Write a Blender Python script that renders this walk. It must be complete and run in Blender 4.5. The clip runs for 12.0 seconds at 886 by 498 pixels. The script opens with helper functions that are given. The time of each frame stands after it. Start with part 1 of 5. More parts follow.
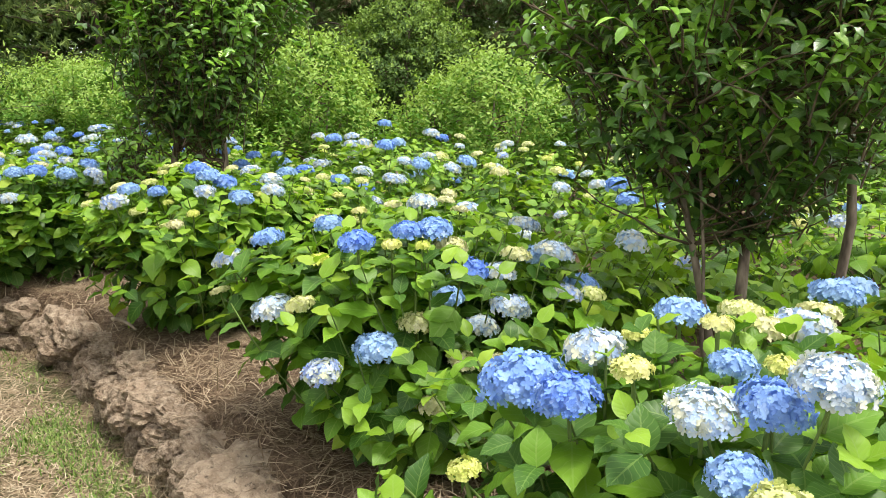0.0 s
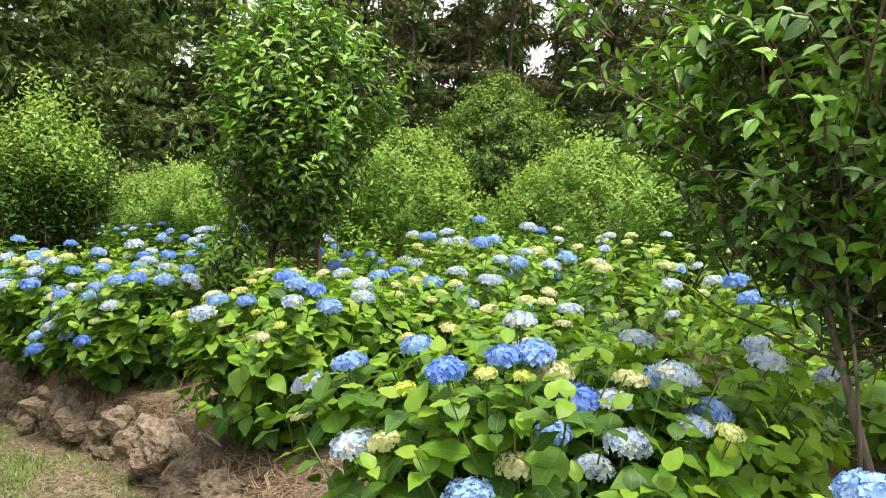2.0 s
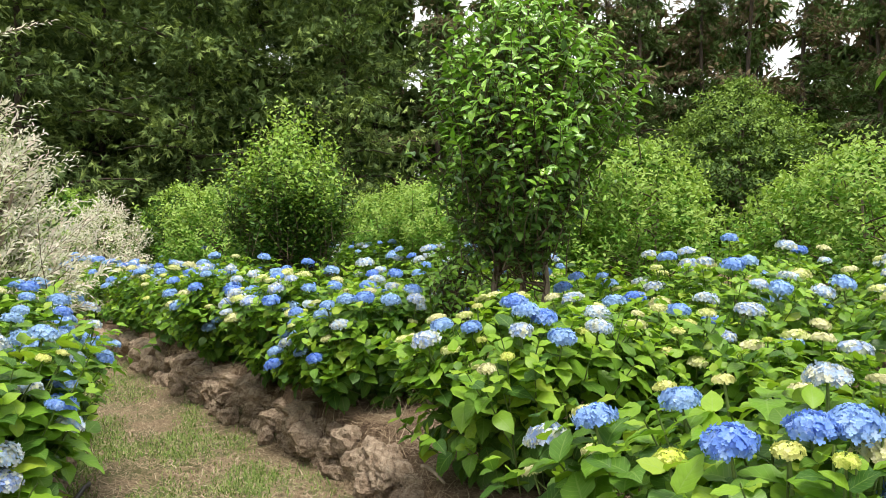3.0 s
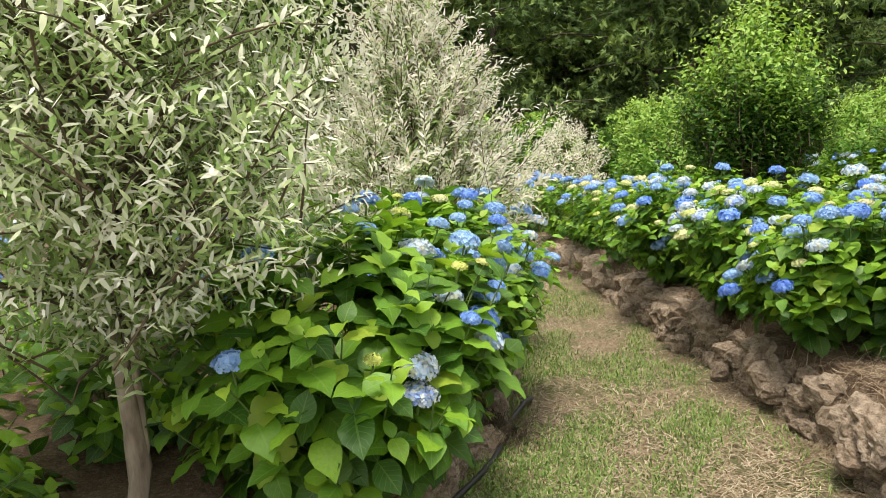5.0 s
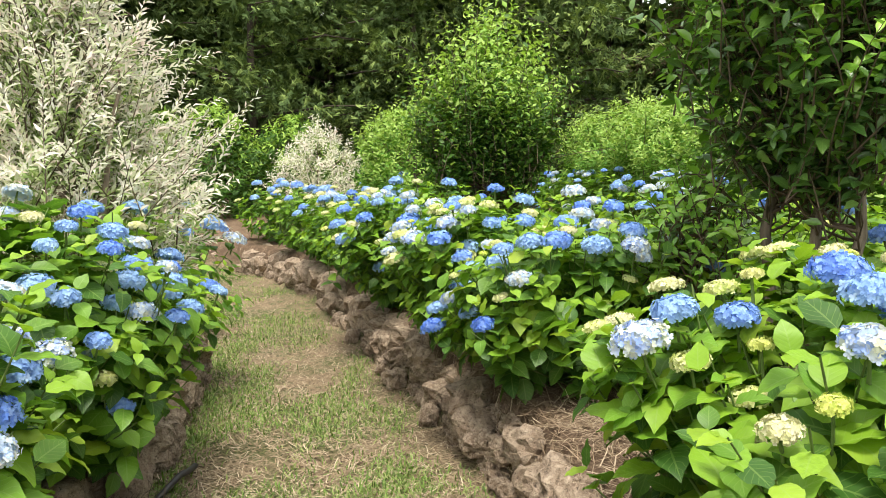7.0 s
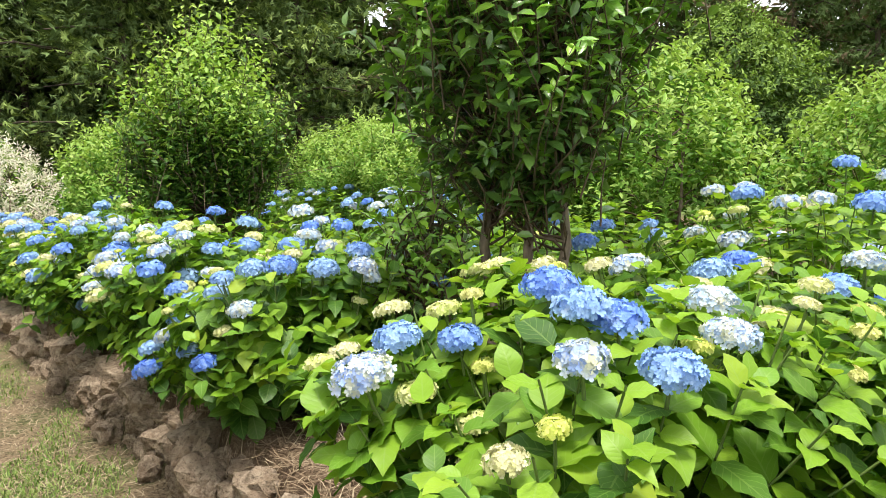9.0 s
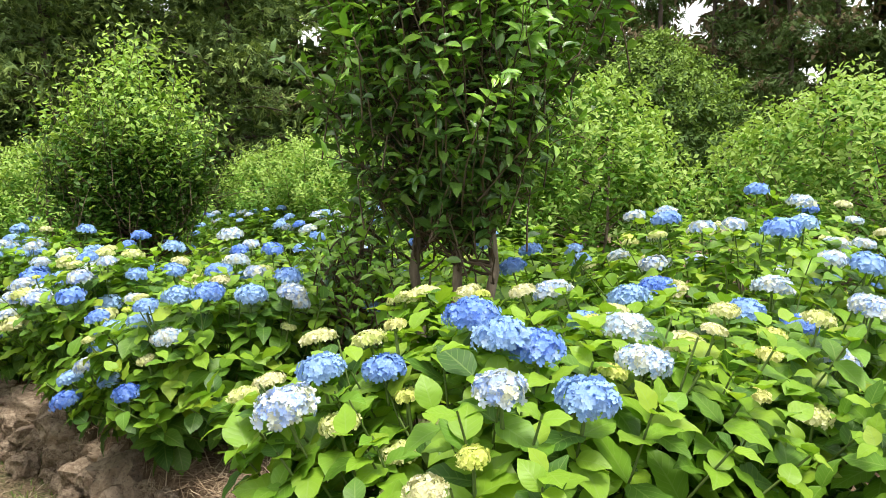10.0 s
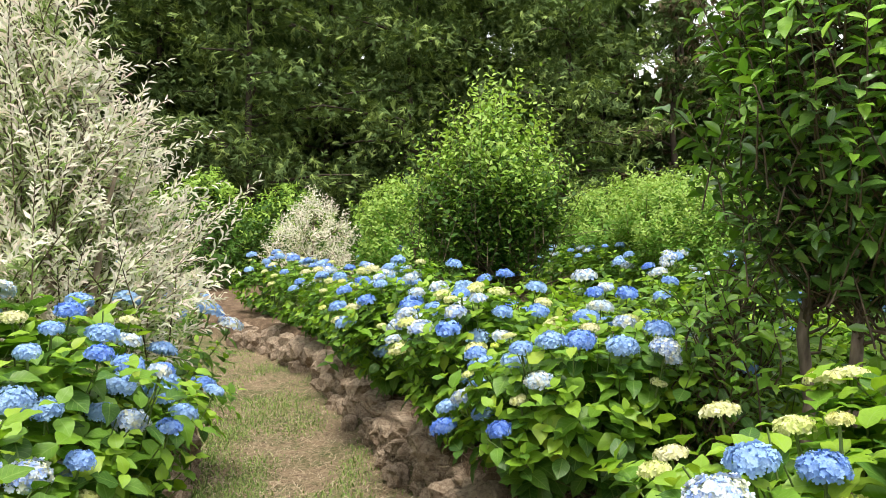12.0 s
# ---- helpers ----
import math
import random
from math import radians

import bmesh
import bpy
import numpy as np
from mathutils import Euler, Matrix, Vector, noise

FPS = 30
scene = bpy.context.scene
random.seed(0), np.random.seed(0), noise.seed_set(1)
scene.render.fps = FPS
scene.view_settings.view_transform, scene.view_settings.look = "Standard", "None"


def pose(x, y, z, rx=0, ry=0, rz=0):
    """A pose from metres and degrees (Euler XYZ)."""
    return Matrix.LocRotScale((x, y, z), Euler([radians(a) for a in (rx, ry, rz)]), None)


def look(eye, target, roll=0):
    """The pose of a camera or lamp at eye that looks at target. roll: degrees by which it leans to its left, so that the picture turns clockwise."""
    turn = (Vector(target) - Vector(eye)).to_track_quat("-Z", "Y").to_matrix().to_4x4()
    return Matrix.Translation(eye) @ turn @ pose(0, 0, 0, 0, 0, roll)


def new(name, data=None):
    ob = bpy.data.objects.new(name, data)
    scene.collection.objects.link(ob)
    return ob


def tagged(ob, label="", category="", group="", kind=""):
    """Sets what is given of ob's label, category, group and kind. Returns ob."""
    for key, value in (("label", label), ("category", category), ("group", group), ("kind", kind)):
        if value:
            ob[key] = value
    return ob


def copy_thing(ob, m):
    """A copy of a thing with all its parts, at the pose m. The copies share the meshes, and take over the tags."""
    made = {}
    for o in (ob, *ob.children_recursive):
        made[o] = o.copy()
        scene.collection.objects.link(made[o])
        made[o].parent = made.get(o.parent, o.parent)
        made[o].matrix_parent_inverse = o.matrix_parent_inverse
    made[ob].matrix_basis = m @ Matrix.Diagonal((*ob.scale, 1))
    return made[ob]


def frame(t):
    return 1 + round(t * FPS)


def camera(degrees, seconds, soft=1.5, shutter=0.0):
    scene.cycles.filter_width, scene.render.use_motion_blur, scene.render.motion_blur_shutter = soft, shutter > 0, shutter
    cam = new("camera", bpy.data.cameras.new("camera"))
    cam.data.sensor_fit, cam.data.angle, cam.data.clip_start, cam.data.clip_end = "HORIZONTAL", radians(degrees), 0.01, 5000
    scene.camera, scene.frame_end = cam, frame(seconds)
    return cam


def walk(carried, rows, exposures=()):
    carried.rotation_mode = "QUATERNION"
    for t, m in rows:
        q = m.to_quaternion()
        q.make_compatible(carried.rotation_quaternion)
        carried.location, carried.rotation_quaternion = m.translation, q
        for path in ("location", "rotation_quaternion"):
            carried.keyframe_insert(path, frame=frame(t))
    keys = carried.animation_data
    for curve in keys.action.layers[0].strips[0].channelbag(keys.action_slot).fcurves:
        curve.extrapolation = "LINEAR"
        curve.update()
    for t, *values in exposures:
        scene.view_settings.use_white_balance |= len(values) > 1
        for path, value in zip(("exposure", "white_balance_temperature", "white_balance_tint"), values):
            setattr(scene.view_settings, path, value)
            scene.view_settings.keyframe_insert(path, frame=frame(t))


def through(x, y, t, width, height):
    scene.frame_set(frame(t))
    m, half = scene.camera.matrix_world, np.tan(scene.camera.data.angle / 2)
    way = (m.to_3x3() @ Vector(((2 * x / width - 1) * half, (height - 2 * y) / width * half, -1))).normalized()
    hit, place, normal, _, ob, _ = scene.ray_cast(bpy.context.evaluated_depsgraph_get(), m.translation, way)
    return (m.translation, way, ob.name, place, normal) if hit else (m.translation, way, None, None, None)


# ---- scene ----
cam = camera(61.86, 12.0, soft=0.7)
PATH = [
    (0, (0.000, 0.000, 1.456), (-0.000, 1.979, 1.167), 2.10),
    (0.5, (0.005, -0.002, 1.457), (-0.104, 1.979, 1.206), 1.58),
    (1, (0.038, -0.010, 1.492), (-0.112, 1.975, 1.303), 1.02),
    (1.5, (0.084, 0.059, 1.527), (-0.081, 2.049, 1.408), 0.48),
    (2, (-0.009, 0.277, 1.529), (-0.279, 2.258, 1.466), 0.47),
    (2.5, (-0.102, 0.475, 1.504), (-0.645, 2.399, 1.474), 0.35),
    (3, (-0.167, 0.630, 1.544), (-1.004, 2.446, 1.522), 0.38),
    (3.5, (-0.258, 0.718, 1.516), (-1.326, 2.407, 1.437), 0.10),
    (3.7, (-0.323, 0.763, 1.488), (-1.489, 2.385, 1.380), 0.10),
    (5.3, (-0.627, 1.298, 1.428), (-2.398, 2.200, 1.200), -0.97),
    (5.5, (-0.693, 1.367, 1.424), (-2.480, 2.234, 1.194), -0.60),
    (6, (-0.809, 1.577, 1.445), (-2.537, 2.551, 1.191), -0.06),
    (6.5, (-0.804, 1.895, 1.454), (-2.352, 3.136, 1.199), 0.88),
    (7, (-0.849, 2.110, 1.463), (-2.193, 3.576, 1.254), 0.84),
    (7.2, (-0.900, 2.158, 1.467), (-2.163, 3.698, 1.286), 0.76),
    (8.8, (-0.910, 2.280, 1.471), (-1.730, 4.097, 1.306), -0.65),
    (9, (-0.895, 2.286, 1.472), (-1.654, 4.130, 1.313), -0.52),
    (9.5, (-0.863, 2.281, 1.484), (-1.485, 4.177, 1.343), -0.40),
    (10, (-0.859, 2.269, 1.501), (-1.456, 4.175, 1.392), -0.44),
    (10.5, (-0.921, 2.253, 1.564), (-1.630, 4.122, 1.491), -0.23),
    (11, (-0.990, 2.235, 1.582), (-1.881, 4.025, 1.545), 0.35),
    (11.5, (-1.028, 2.216, 1.584), (-2.132, 3.883, 1.561), 0.91),
    (12, (-1.073, 2.200, 1.582), (-2.409, 3.688, 1.548), 1.47),
]
EXPOSURE = [(0, 0.84), (2.5, 0.74), (3.5, 0.64), (5.5, 0.82), (7, 0.95), (9, 0.95), (10, 0.93), (11.5, 0.88), (12, 0.83)]
walk(cam, [(t, look(eye, target, roll)) for t, eye, target, roll in PATH], EXPOSURE)

# world, sun ---------------------------------------------------------------
world = bpy.data.worlds.new("overcast_sky")
scene.world = world
world.use_nodes = True
wn, wl = world.node_tree.nodes, world.node_tree.links
sky = wn.new("ShaderNodeTexSky")
sky.sky_type = "NISHITA"
sky.sun_disc = False
sky.sun_elevation = radians(73)
sky.sun_rotation = radians(135)
sky.dust_density = 4.0
veil = wn.new("ShaderNodeMix")
veil.data_type = "RGBA"
veil.inputs["Factor"].default_value = 0.75
veil.inputs["B"].default_value = (7.7, 7.6, 7.3, 1)
wl.new(sky.outputs[0], veil.inputs["A"])
wl.new(veil.outputs["Result"], wn["Background"].inputs["Color"])
wn["Background"].inputs["Strength"].default_value = 0.15
sun = new("sun", bpy.data.lights.new("sun", "SUN"))
sun.data.energy, sun.data.angle, sun.data.color = 3.0, radians(16), (1.0, 0.94, 0.84)
sun.matrix_world = look((0, 0, 20), (-3.0, 3.0, 20 - 13.7))


# materials ----------------------------------------------------------------
def material(name):
    m = bpy.data.materials.new(name)
    m.use_nodes = True
    nt = m.node_tree
    return m, nt, nt.nodes["Principled BSDF"]


def ramp(nt, fac, stops):
    r = nt.nodes.new("ShaderNodeValToRGB")
    while len(r.color_ramp.elements) < len(stops):
        r.color_ramp.elements.new(0.5)
    for el, (p, c) in zip(r.color_ramp.elements, stops):
        el.position, el.color = p, (*c, 1)
    nt.links.new(fac, r.inputs[0])
    return r.outputs[0]


def noise_tex(nt, scale, detail=4.0, rough=0.55, coord="Object"):
    tc = nt.nodes.new("ShaderNodeTexCoord")
    n = nt.nodes.new("ShaderNodeTexNoise")
    n.inputs["Scale"].default_value, n.inputs["Detail"].default_value = scale, detail
    n.inputs["Roughness"].default_value = rough
    nt.links.new(tc.outputs[coord], n.inputs["Vector"])
    return n.outputs["Fac"]


def mix(nt, fac, a, b, kind="MIX"):
    x = nt.nodes.new("ShaderNodeMix")
    x.data_type, x.blend_type = "RGBA", kind
    for sock, val in (("Factor", fac), ("A", a), ("B", b)):
        if isinstance(val, (int, float)):
            x.inputs[sock].default_value = val
        elif isinstance(val, tuple):
            x.inputs[sock].default_value = (*val, 1)
        else:
            nt.links.new(val, x.inputs[sock])
    return x.outputs["Result"]


def maths(nt, op, a, b=0.0, c=None):
    x = nt.nodes.new("ShaderNodeMath")
    x.operation = op
    for n, val in enumerate((a, b, c)):
        if val is None:
            continue
        if isinstance(val, (int, float)):
            x.inputs[n].default_value = val
        else:
            nt.links.new(val, x.inputs[n])
    return x.outputs[0]


def bump(nt, bsdf, height, strength, distance=0.01):
    b = nt.nodes.new("ShaderNodeBump")
    b.inputs["Strength"].default_value, b.inputs["Distance"].default_value = strength, distance
    nt.links.new(height, b.inputs["Height"])
    nt.links.new(b.outputs[0], bsdf.inputs["Normal"])


def leaf_material(name, stops, rough=0.45, veins=0.0, single=False, through=0.3, gloss=0.5, rib=(0.3, 0.45, 0.12), glow=(1.0, 1.0, 0.55)):
    """Foliage: colour varies leaf by leaf, with a paler midrib and side veins, and lets light through."""
    m, nt, p = material(name)
    if single:
        rnd = nt.nodes.new("ShaderNodeObjectInfo").outputs["Random"]
    else:
        rnd = nt.nodes.new("ShaderNodeNewGeometry").outputs["Random Per Island"]
    col = ramp(nt, rnd, stops)
    col = mix(nt, maths(nt, "MULTIPLY", noise_tex(nt, 40, 3), 0.35), col, tuple(0.55 * v for v in stops[0][1]))
    if veins:
        uv = nt.nodes.new("ShaderNodeUVMap")
        sep = nt.nodes.new("ShaderNodeSeparateXYZ")
        nt.links.new(uv.outputs[0], sep.inputs[0])
        side = maths(nt, "ABSOLUTE", maths(nt, "SUBTRACT", sep.outputs[0], 0.5))
        mid = maths(nt, "LESS_THAN", side, 0.03)
        saw = maths(nt, "FRACT", maths(nt, "MULTIPLY", maths(nt, "SUBTRACT", sep.outputs[1], maths(nt, "MULTIPLY", side, 0.55)), 7.0))
        vein = maths(nt, "MAXIMUM", mid, maths(nt, "MULTIPLY", maths(nt, "LESS_THAN", saw, 0.14), 0.6))
        col = mix(nt, maths(nt, "MULTIPLY", vein, veins), col, rib)
        quilt = maths(nt, "SINE", maths(nt, "MULTIPLY", saw, 3.1416))
        blotch = ramp(nt, noise_tex(nt, 9, 3), [(0.4, (0, 0, 0)), (0.7, (0.25, 0.25, 0.25))])
        col = mix(nt, blotch, col, tuple(0.5 * v for v in stops[0][1]))
        bump(nt, p, maths(nt, "MULTIPLY_ADD", quilt, 0.2, maths(nt, "SUBTRACT", 1.0, vein)), 0.28, 0.004)
    nt.links.new(col, p.inputs["Base Color"])
    p.inputs["Roughness"].default_value = rough
    p.inputs["Specular IOR Level"].default_value = gloss
    t = nt.nodes.new("ShaderNodeBsdfTranslucent")
    nt.links.new(mix(nt, 1.0, col, glow, "MULTIPLY"), t.inputs["Color"])
    s = nt.nodes.new("ShaderNodeMixShader")
    s.inputs[0].default_value = through
    nt.links.new(p.outputs[0], s.inputs[1])
    nt.links.new(t.outputs[0], s.inputs[2])
    nt.links.new(s.outputs[0], nt.nodes["Material Output"].inputs["Surface"])
    return m


def bark_material(name, dark, light, scale=30.0):
    m, nt, p = material(name)
    tc = nt.nodes.new("ShaderNodeTexCoord")
    mp = nt.nodes.new("ShaderNodeMapping")
    mp.inputs["Scale"].default_value = (1, 1, 0.25)
    n = nt.nodes.new("ShaderNodeTexNoise")
    n.inputs["Scale"].default_value, n.inputs["Detail"].default_value = scale, 8
    nt.links.new(tc.outputs["Object"], mp.inputs[0])
    nt.links.new(mp.outputs[0], n.inputs["Vector"])
    col = ramp(nt, n.outputs["Fac"], [(0.32, dark), (0.68, light)])
    col = mix(nt, ramp(nt, noise_tex(nt, 5), [(0.5, (0, 0, 0)), (0.7, (0.5, 0.5, 0.5))]), col, tuple(0.6 * v for v in light))
    nt.links.new(col, p.inputs["Base Color"])
    p.inputs["Roughness"].default_value = 0.9
    bump(nt, p, n.outputs["Fac"], 0.8, 0.012)
    return m


def petal_material(name, stops, rough=0.6):
    m, nt, p = material(name)
    own = nt.nodes.new("ShaderNodeNewGeometry").outputs["Random Per Island"]
    drift = maths(nt, "MULTIPLY_ADD", noise_tex(nt, 26, 2), 1.7, -0.45)
    col = ramp(nt, maths(nt, "MULTIPLY_ADD", own, 0.6, maths(nt, "MULTIPLY_ADD", drift, 0.5, -0.04)), stops)
    tint = nt.nodes.new("ShaderNodeObjectInfo").outputs["Random"]
    hsv = nt.nodes.new("ShaderNodeHueSaturation")
    nt.links.new(maths(nt, "MULTIPLY_ADD", tint, 0.03, 0.485), hsv.inputs["Hue"])
    nt.links.new(maths(nt, "MULTIPLY_ADD", tint, 0.35, 0.8), hsv.inputs["Saturation"])
    nt.links.new(col, hsv.inputs["Color"])
    nt.links.new(hsv.outputs[0], p.inputs["Base Color"])
    p.inputs["Roughness"].default_value = rough
    p.inputs["Specular IOR Level"].default_value = 0.25
    t = nt.nodes.new("ShaderNodeBsdfTranslucent")
    nt.links.new(hsv.outputs[0], t.inputs["Color"])
    s = nt.nodes.new("ShaderNodeMixShader")
    s.inputs[0].default_value = 0.25
    nt.links.new(p.outputs[0], s.inputs[1])
    nt.links.new(t.outputs[0], s.inputs[2])
    nt.links.new(s.outputs[0], nt.nodes["Material Output"].inputs["Surface"])
    return m


def ground_material():
    m, nt, p = material("garden_earth")
    geo = nt.nodes.new("ShaderNodeNewGeometry")
    z = nt.nodes.new("ShaderNodeSeparateXYZ")
    nt.links.new(geo.outputs["Position"], z.inputs[0])
    fine, mid, broad = noise_tex(nt, 60, 8, 0.7), noise_tex(nt, 9, 6), noise_tex(nt, 1.6, 4)
    straw = ramp(nt, fine, [(0.36, (0.05, 0.035, 0.022)), (0.5, (0.21, 0.155, 0.098)), (0.7, (0.4, 0.32, 0.21))])
    green = ramp(nt, fine, [(0.36, (0.03, 0.045, 0.014)), (0.7, (0.13, 0.16, 0.05))])
    patch = ramp(nt, maths(nt, "MULTIPLY_ADD", mid, 0.45, maths(nt, "MULTIPLY", broad, 0.6)), [(0.48, (0, 0, 0)), (0.6, (0.8, 0.8, 0.8))])
    path = mix(nt, patch, straw, green)
    soil = ramp(nt, maths(nt, "MULTIPLY_ADD", fine, 0.6, maths(nt, "MULTIPLY", mid, 0.4)), [(0.33, (0.05, 0.033, 0.022)), (0.5, (0.125, 0.084, 0.055)), (0.68, (0.27, 0.2, 0.13))])
    high = ramp(nt, z.outputs[2], [(0.05, (0, 0, 0)), (0.16, (1, 1, 1))])
    far = ramp(nt, fine, [(0.3, (0.05, 0.09, 0.02)), (0.7, (0.14, 0.2, 0.06))])
    col = mix(nt, high, path, soil)
    col = mix(nt, ramp(nt, z.outputs[2], [(0.93, (0, 0, 0)), (1.0, (1, 1, 1))]), col, far)
    nt.links.new(col, p.inputs["Base Color"])
    p.inputs["Roughness"].default_value = 0.95
    p.inputs["Specular IOR Level"].default_value = 0.15
    bump(nt, p, maths(nt, "ADD", fine, mid), 0.9, 0.02)
    return m


def rock_material():
    m, nt, p = material("lava_rock")
    rnd = nt.nodes.new("ShaderNodeObjectInfo").outputs["Random"]
    fine, mid, spot, grit = noise_tex(nt, 7, 9, 0.68), noise_tex(nt, 2.2, 5, 0.6), noise_tex(nt, 17, 4, 0.6), noise_tex(nt, 48, 4, 0.65)
    col = ramp(nt, fine, [(0.33, (0.065, 0.046, 0.032)), (0.46, (0.25, 0.185, 0.13)), (0.64, (0.47, 0.38, 0.285))])
    col = mix(nt, ramp(nt, rnd, [(0.0, (0.0, 0.0, 0.0)), (0.6, (0.2, 0.2, 0.2)), (1.0, (0.45, 0.45, 0.45))]), col, (0.34, 0.265, 0.195))
    col = mix(nt, ramp(nt, mid, [(0.48, (0, 0, 0)), (0.66, (0.6, 0.6, 0.6))]), col, (0.25, 0.175, 0.118))
    col = mix(nt, ramp(nt, spot, [(0.3, (0.8, 0.8, 0.8)), (0.43, (0, 0, 0))]), col, (0.04, 0.029, 0.022))
    col = mix(nt, ramp(nt, grit, [(0.55, (0, 0, 0)), (0.72, (0.45, 0.45, 0.45))]), col, (0.5, 0.42, 0.32))
    nt.links.new(col, p.inputs["Base Color"])
    p.inputs["Roughness"].default_value = 0.92
    p.inputs["Specular IOR Level"].default_value = 0.2
    bump(nt, p, maths(nt, "ADD", maths(nt, "MULTIPLY", spot, 0.6), maths(nt, "MULTIPLY_ADD", grit, 0.3, fine)), 0.9, 0.03)
    return m


def plain_material(name, stops, rough=0.8, scale=12.0):
    m, nt, p = material(name)
    nt.links.new(ramp(nt, noise_tex(nt, scale), stops), p.inputs["Base Color"])
    p.inputs["Roughness"].default_value = rough
    return m


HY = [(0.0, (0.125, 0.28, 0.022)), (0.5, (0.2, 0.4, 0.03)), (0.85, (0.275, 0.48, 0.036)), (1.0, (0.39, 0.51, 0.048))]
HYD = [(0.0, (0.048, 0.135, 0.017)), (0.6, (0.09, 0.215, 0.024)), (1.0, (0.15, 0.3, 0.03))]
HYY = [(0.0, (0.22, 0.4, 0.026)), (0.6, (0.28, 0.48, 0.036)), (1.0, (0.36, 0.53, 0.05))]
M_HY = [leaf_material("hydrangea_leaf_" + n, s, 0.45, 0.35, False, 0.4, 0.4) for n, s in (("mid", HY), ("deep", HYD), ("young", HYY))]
M_HY1 = [leaf_material("hydrangea_single_" + n, s, 0.45, 0.35, True, 0.4, 0.4) for n, s in (("mid", HY), ("deep", HYD), ("young", HYY))]
CAM = [(0.0, (0.055, 0.14, 0.027)), (0.6, (0.115, 0.25, 0.042)), (1.0, (0.2, 0.35, 0.06))]
CAMY = [(0.0, (0.14, 0.34, 0.025)), (0.6, (0.23, 0.46, 0.04)), (1.0, (0.32, 0.54, 0.055))]
M_CAM = [leaf_material("glossy_leaf_" + n, s, 0.3, 0.25, False, 0.2, 0.7) for n, s in (("dark", CAM), ("young", CAMY))]
M_CAM1 = [leaf_material("glossy_single_" + n, s, 0.3, 0.25, True, 0.2, 0.7) for n, s in (("dark", CAM), ("young", CAMY))]
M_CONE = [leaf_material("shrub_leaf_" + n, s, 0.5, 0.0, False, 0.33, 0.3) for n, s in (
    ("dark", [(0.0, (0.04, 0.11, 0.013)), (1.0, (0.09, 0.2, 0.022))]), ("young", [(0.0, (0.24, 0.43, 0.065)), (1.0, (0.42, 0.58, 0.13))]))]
M_LIME = [leaf_material("lime_leaf_" + n, s, 0.55, 0.0, False, 0.36, 0.25) for n, s in (
    ("dark", [(0.0, (0.1, 0.24, 0.03)), (1.0, (0.19, 0.37, 0.05))]), ("young", [(0.0, (0.26, 0.43, 0.08)), (1.0, (0.39, 0.53, 0.14))]))]
M_WIL = [leaf_material("willow_leaf_" + n, s, 0.6, 0.0, False, 0.42, 0.25, glow=(1.0, 1.0, 0.95)) for n, s in (
    ("green", [(0.0, (0.2, 0.32, 0.08)), (0.5, (0.38, 0.5, 0.18)), (1.0, (0.66, 0.72, 0.42))]),
    ("cream", [(0.0, (0.62, 0.66, 0.42)), (0.5, (0.76, 0.76, 0.62)), (1.0, (0.84, 0.82, 0.74))]),
    ("pink", [(0.0, (0.82, 0.74, 0.64)), (0.6, (0.9, 0.84, 0.78)), (1.0, (0.9, 0.74, 0.68))]))]
# olive is the tone that paints sunlit boughs on the pines
M_CEDAR = [leaf_material("conifer_spray_" + n, s, 0.8, 0.0, False, 0.15, 0.1) for n, s in (
    ("dark", [(0.0, (0.06, 0.1, 0.032)), (1.0, (0.15, 0.22, 0.075))]), ("brown", [(0.0, (0.11, 0.085, 0.05)), (1.0, (0.24, 0.19, 0.115))]),
    ("olive", [(0.0, (0.12, 0.18, 0.045)), (1.0, (0.32, 0.42, 0.13))]))]
M_FAR = [leaf_material("far_leaf_" + n, s, 0.65, 0.0, False, 0.25, 0.2) for n, s in (
    ("dark", [(0.0, (0.05, 0.1, 0.024)), (1.0, (0.11, 0.19, 0.045))]), ("light", [(0.0, (0.14, 0.24, 0.04)), (1.0, (0.25, 0.37, 0.08))]))]
M_BARK = bark_material("grey_brown_bark", (0.085, 0.064, 0.047), (0.3, 0.24, 0.18))
M_WBARK = bark_material("pale_willow_bark", (0.13, 0.095, 0.065), (0.4, 0.33, 0.25), 22)
M_CBARK = bark_material("conifer_bark", (0.025, 0.018, 0.013), (0.08, 0.055, 0.04), 8)
M_STEM = plain_material("green_brown_stem", [(0.35, (0.08, 0.13, 0.028)), (0.65, (0.15, 0.22, 0.05))])
M_TWIG = plain_material("dark_twig", [(0.35, (0.05, 0.035, 0.02)), (0.65, (0.14, 0.1, 0.06))])
M_PET = {
    "b": petal_material("blue_petal", [(0.0, (0.165, 0.315, 0.72)), (0.45, (0.235, 0.405, 0.77)), (0.75, (0.325, 0.495, 0.8)), (1.0, (0.46, 0.6, 0.82))]),
    "w": petal_material("pale_blue_petal", [(0.0, (0.26, 0.41, 0.75)), (0.3, (0.4, 0.52, 0.75)), (0.5, (0.55, 0.62, 0.69)), (0.72, (0.66, 0.68, 0.54)), (1.0, (0.68, 0.69, 0.42))]),
    "c": petal_material("cream_petal", [(0.0, (0.5, 0.56, 0.18)), (0.4, (0.64, 0.65, 0.3)), (1.0, (0.74, 0.73, 0.48))]),
    "y": petal_material("yellow_green_petal", [(0.0, (0.48, 0.56, 0.11)), (0.5, (0.66, 0.69, 0.2)), (1.0, (0.77, 0.77, 0.34))]),
}
M_GROUND, M_ROCK = ground_material(), rock_material()
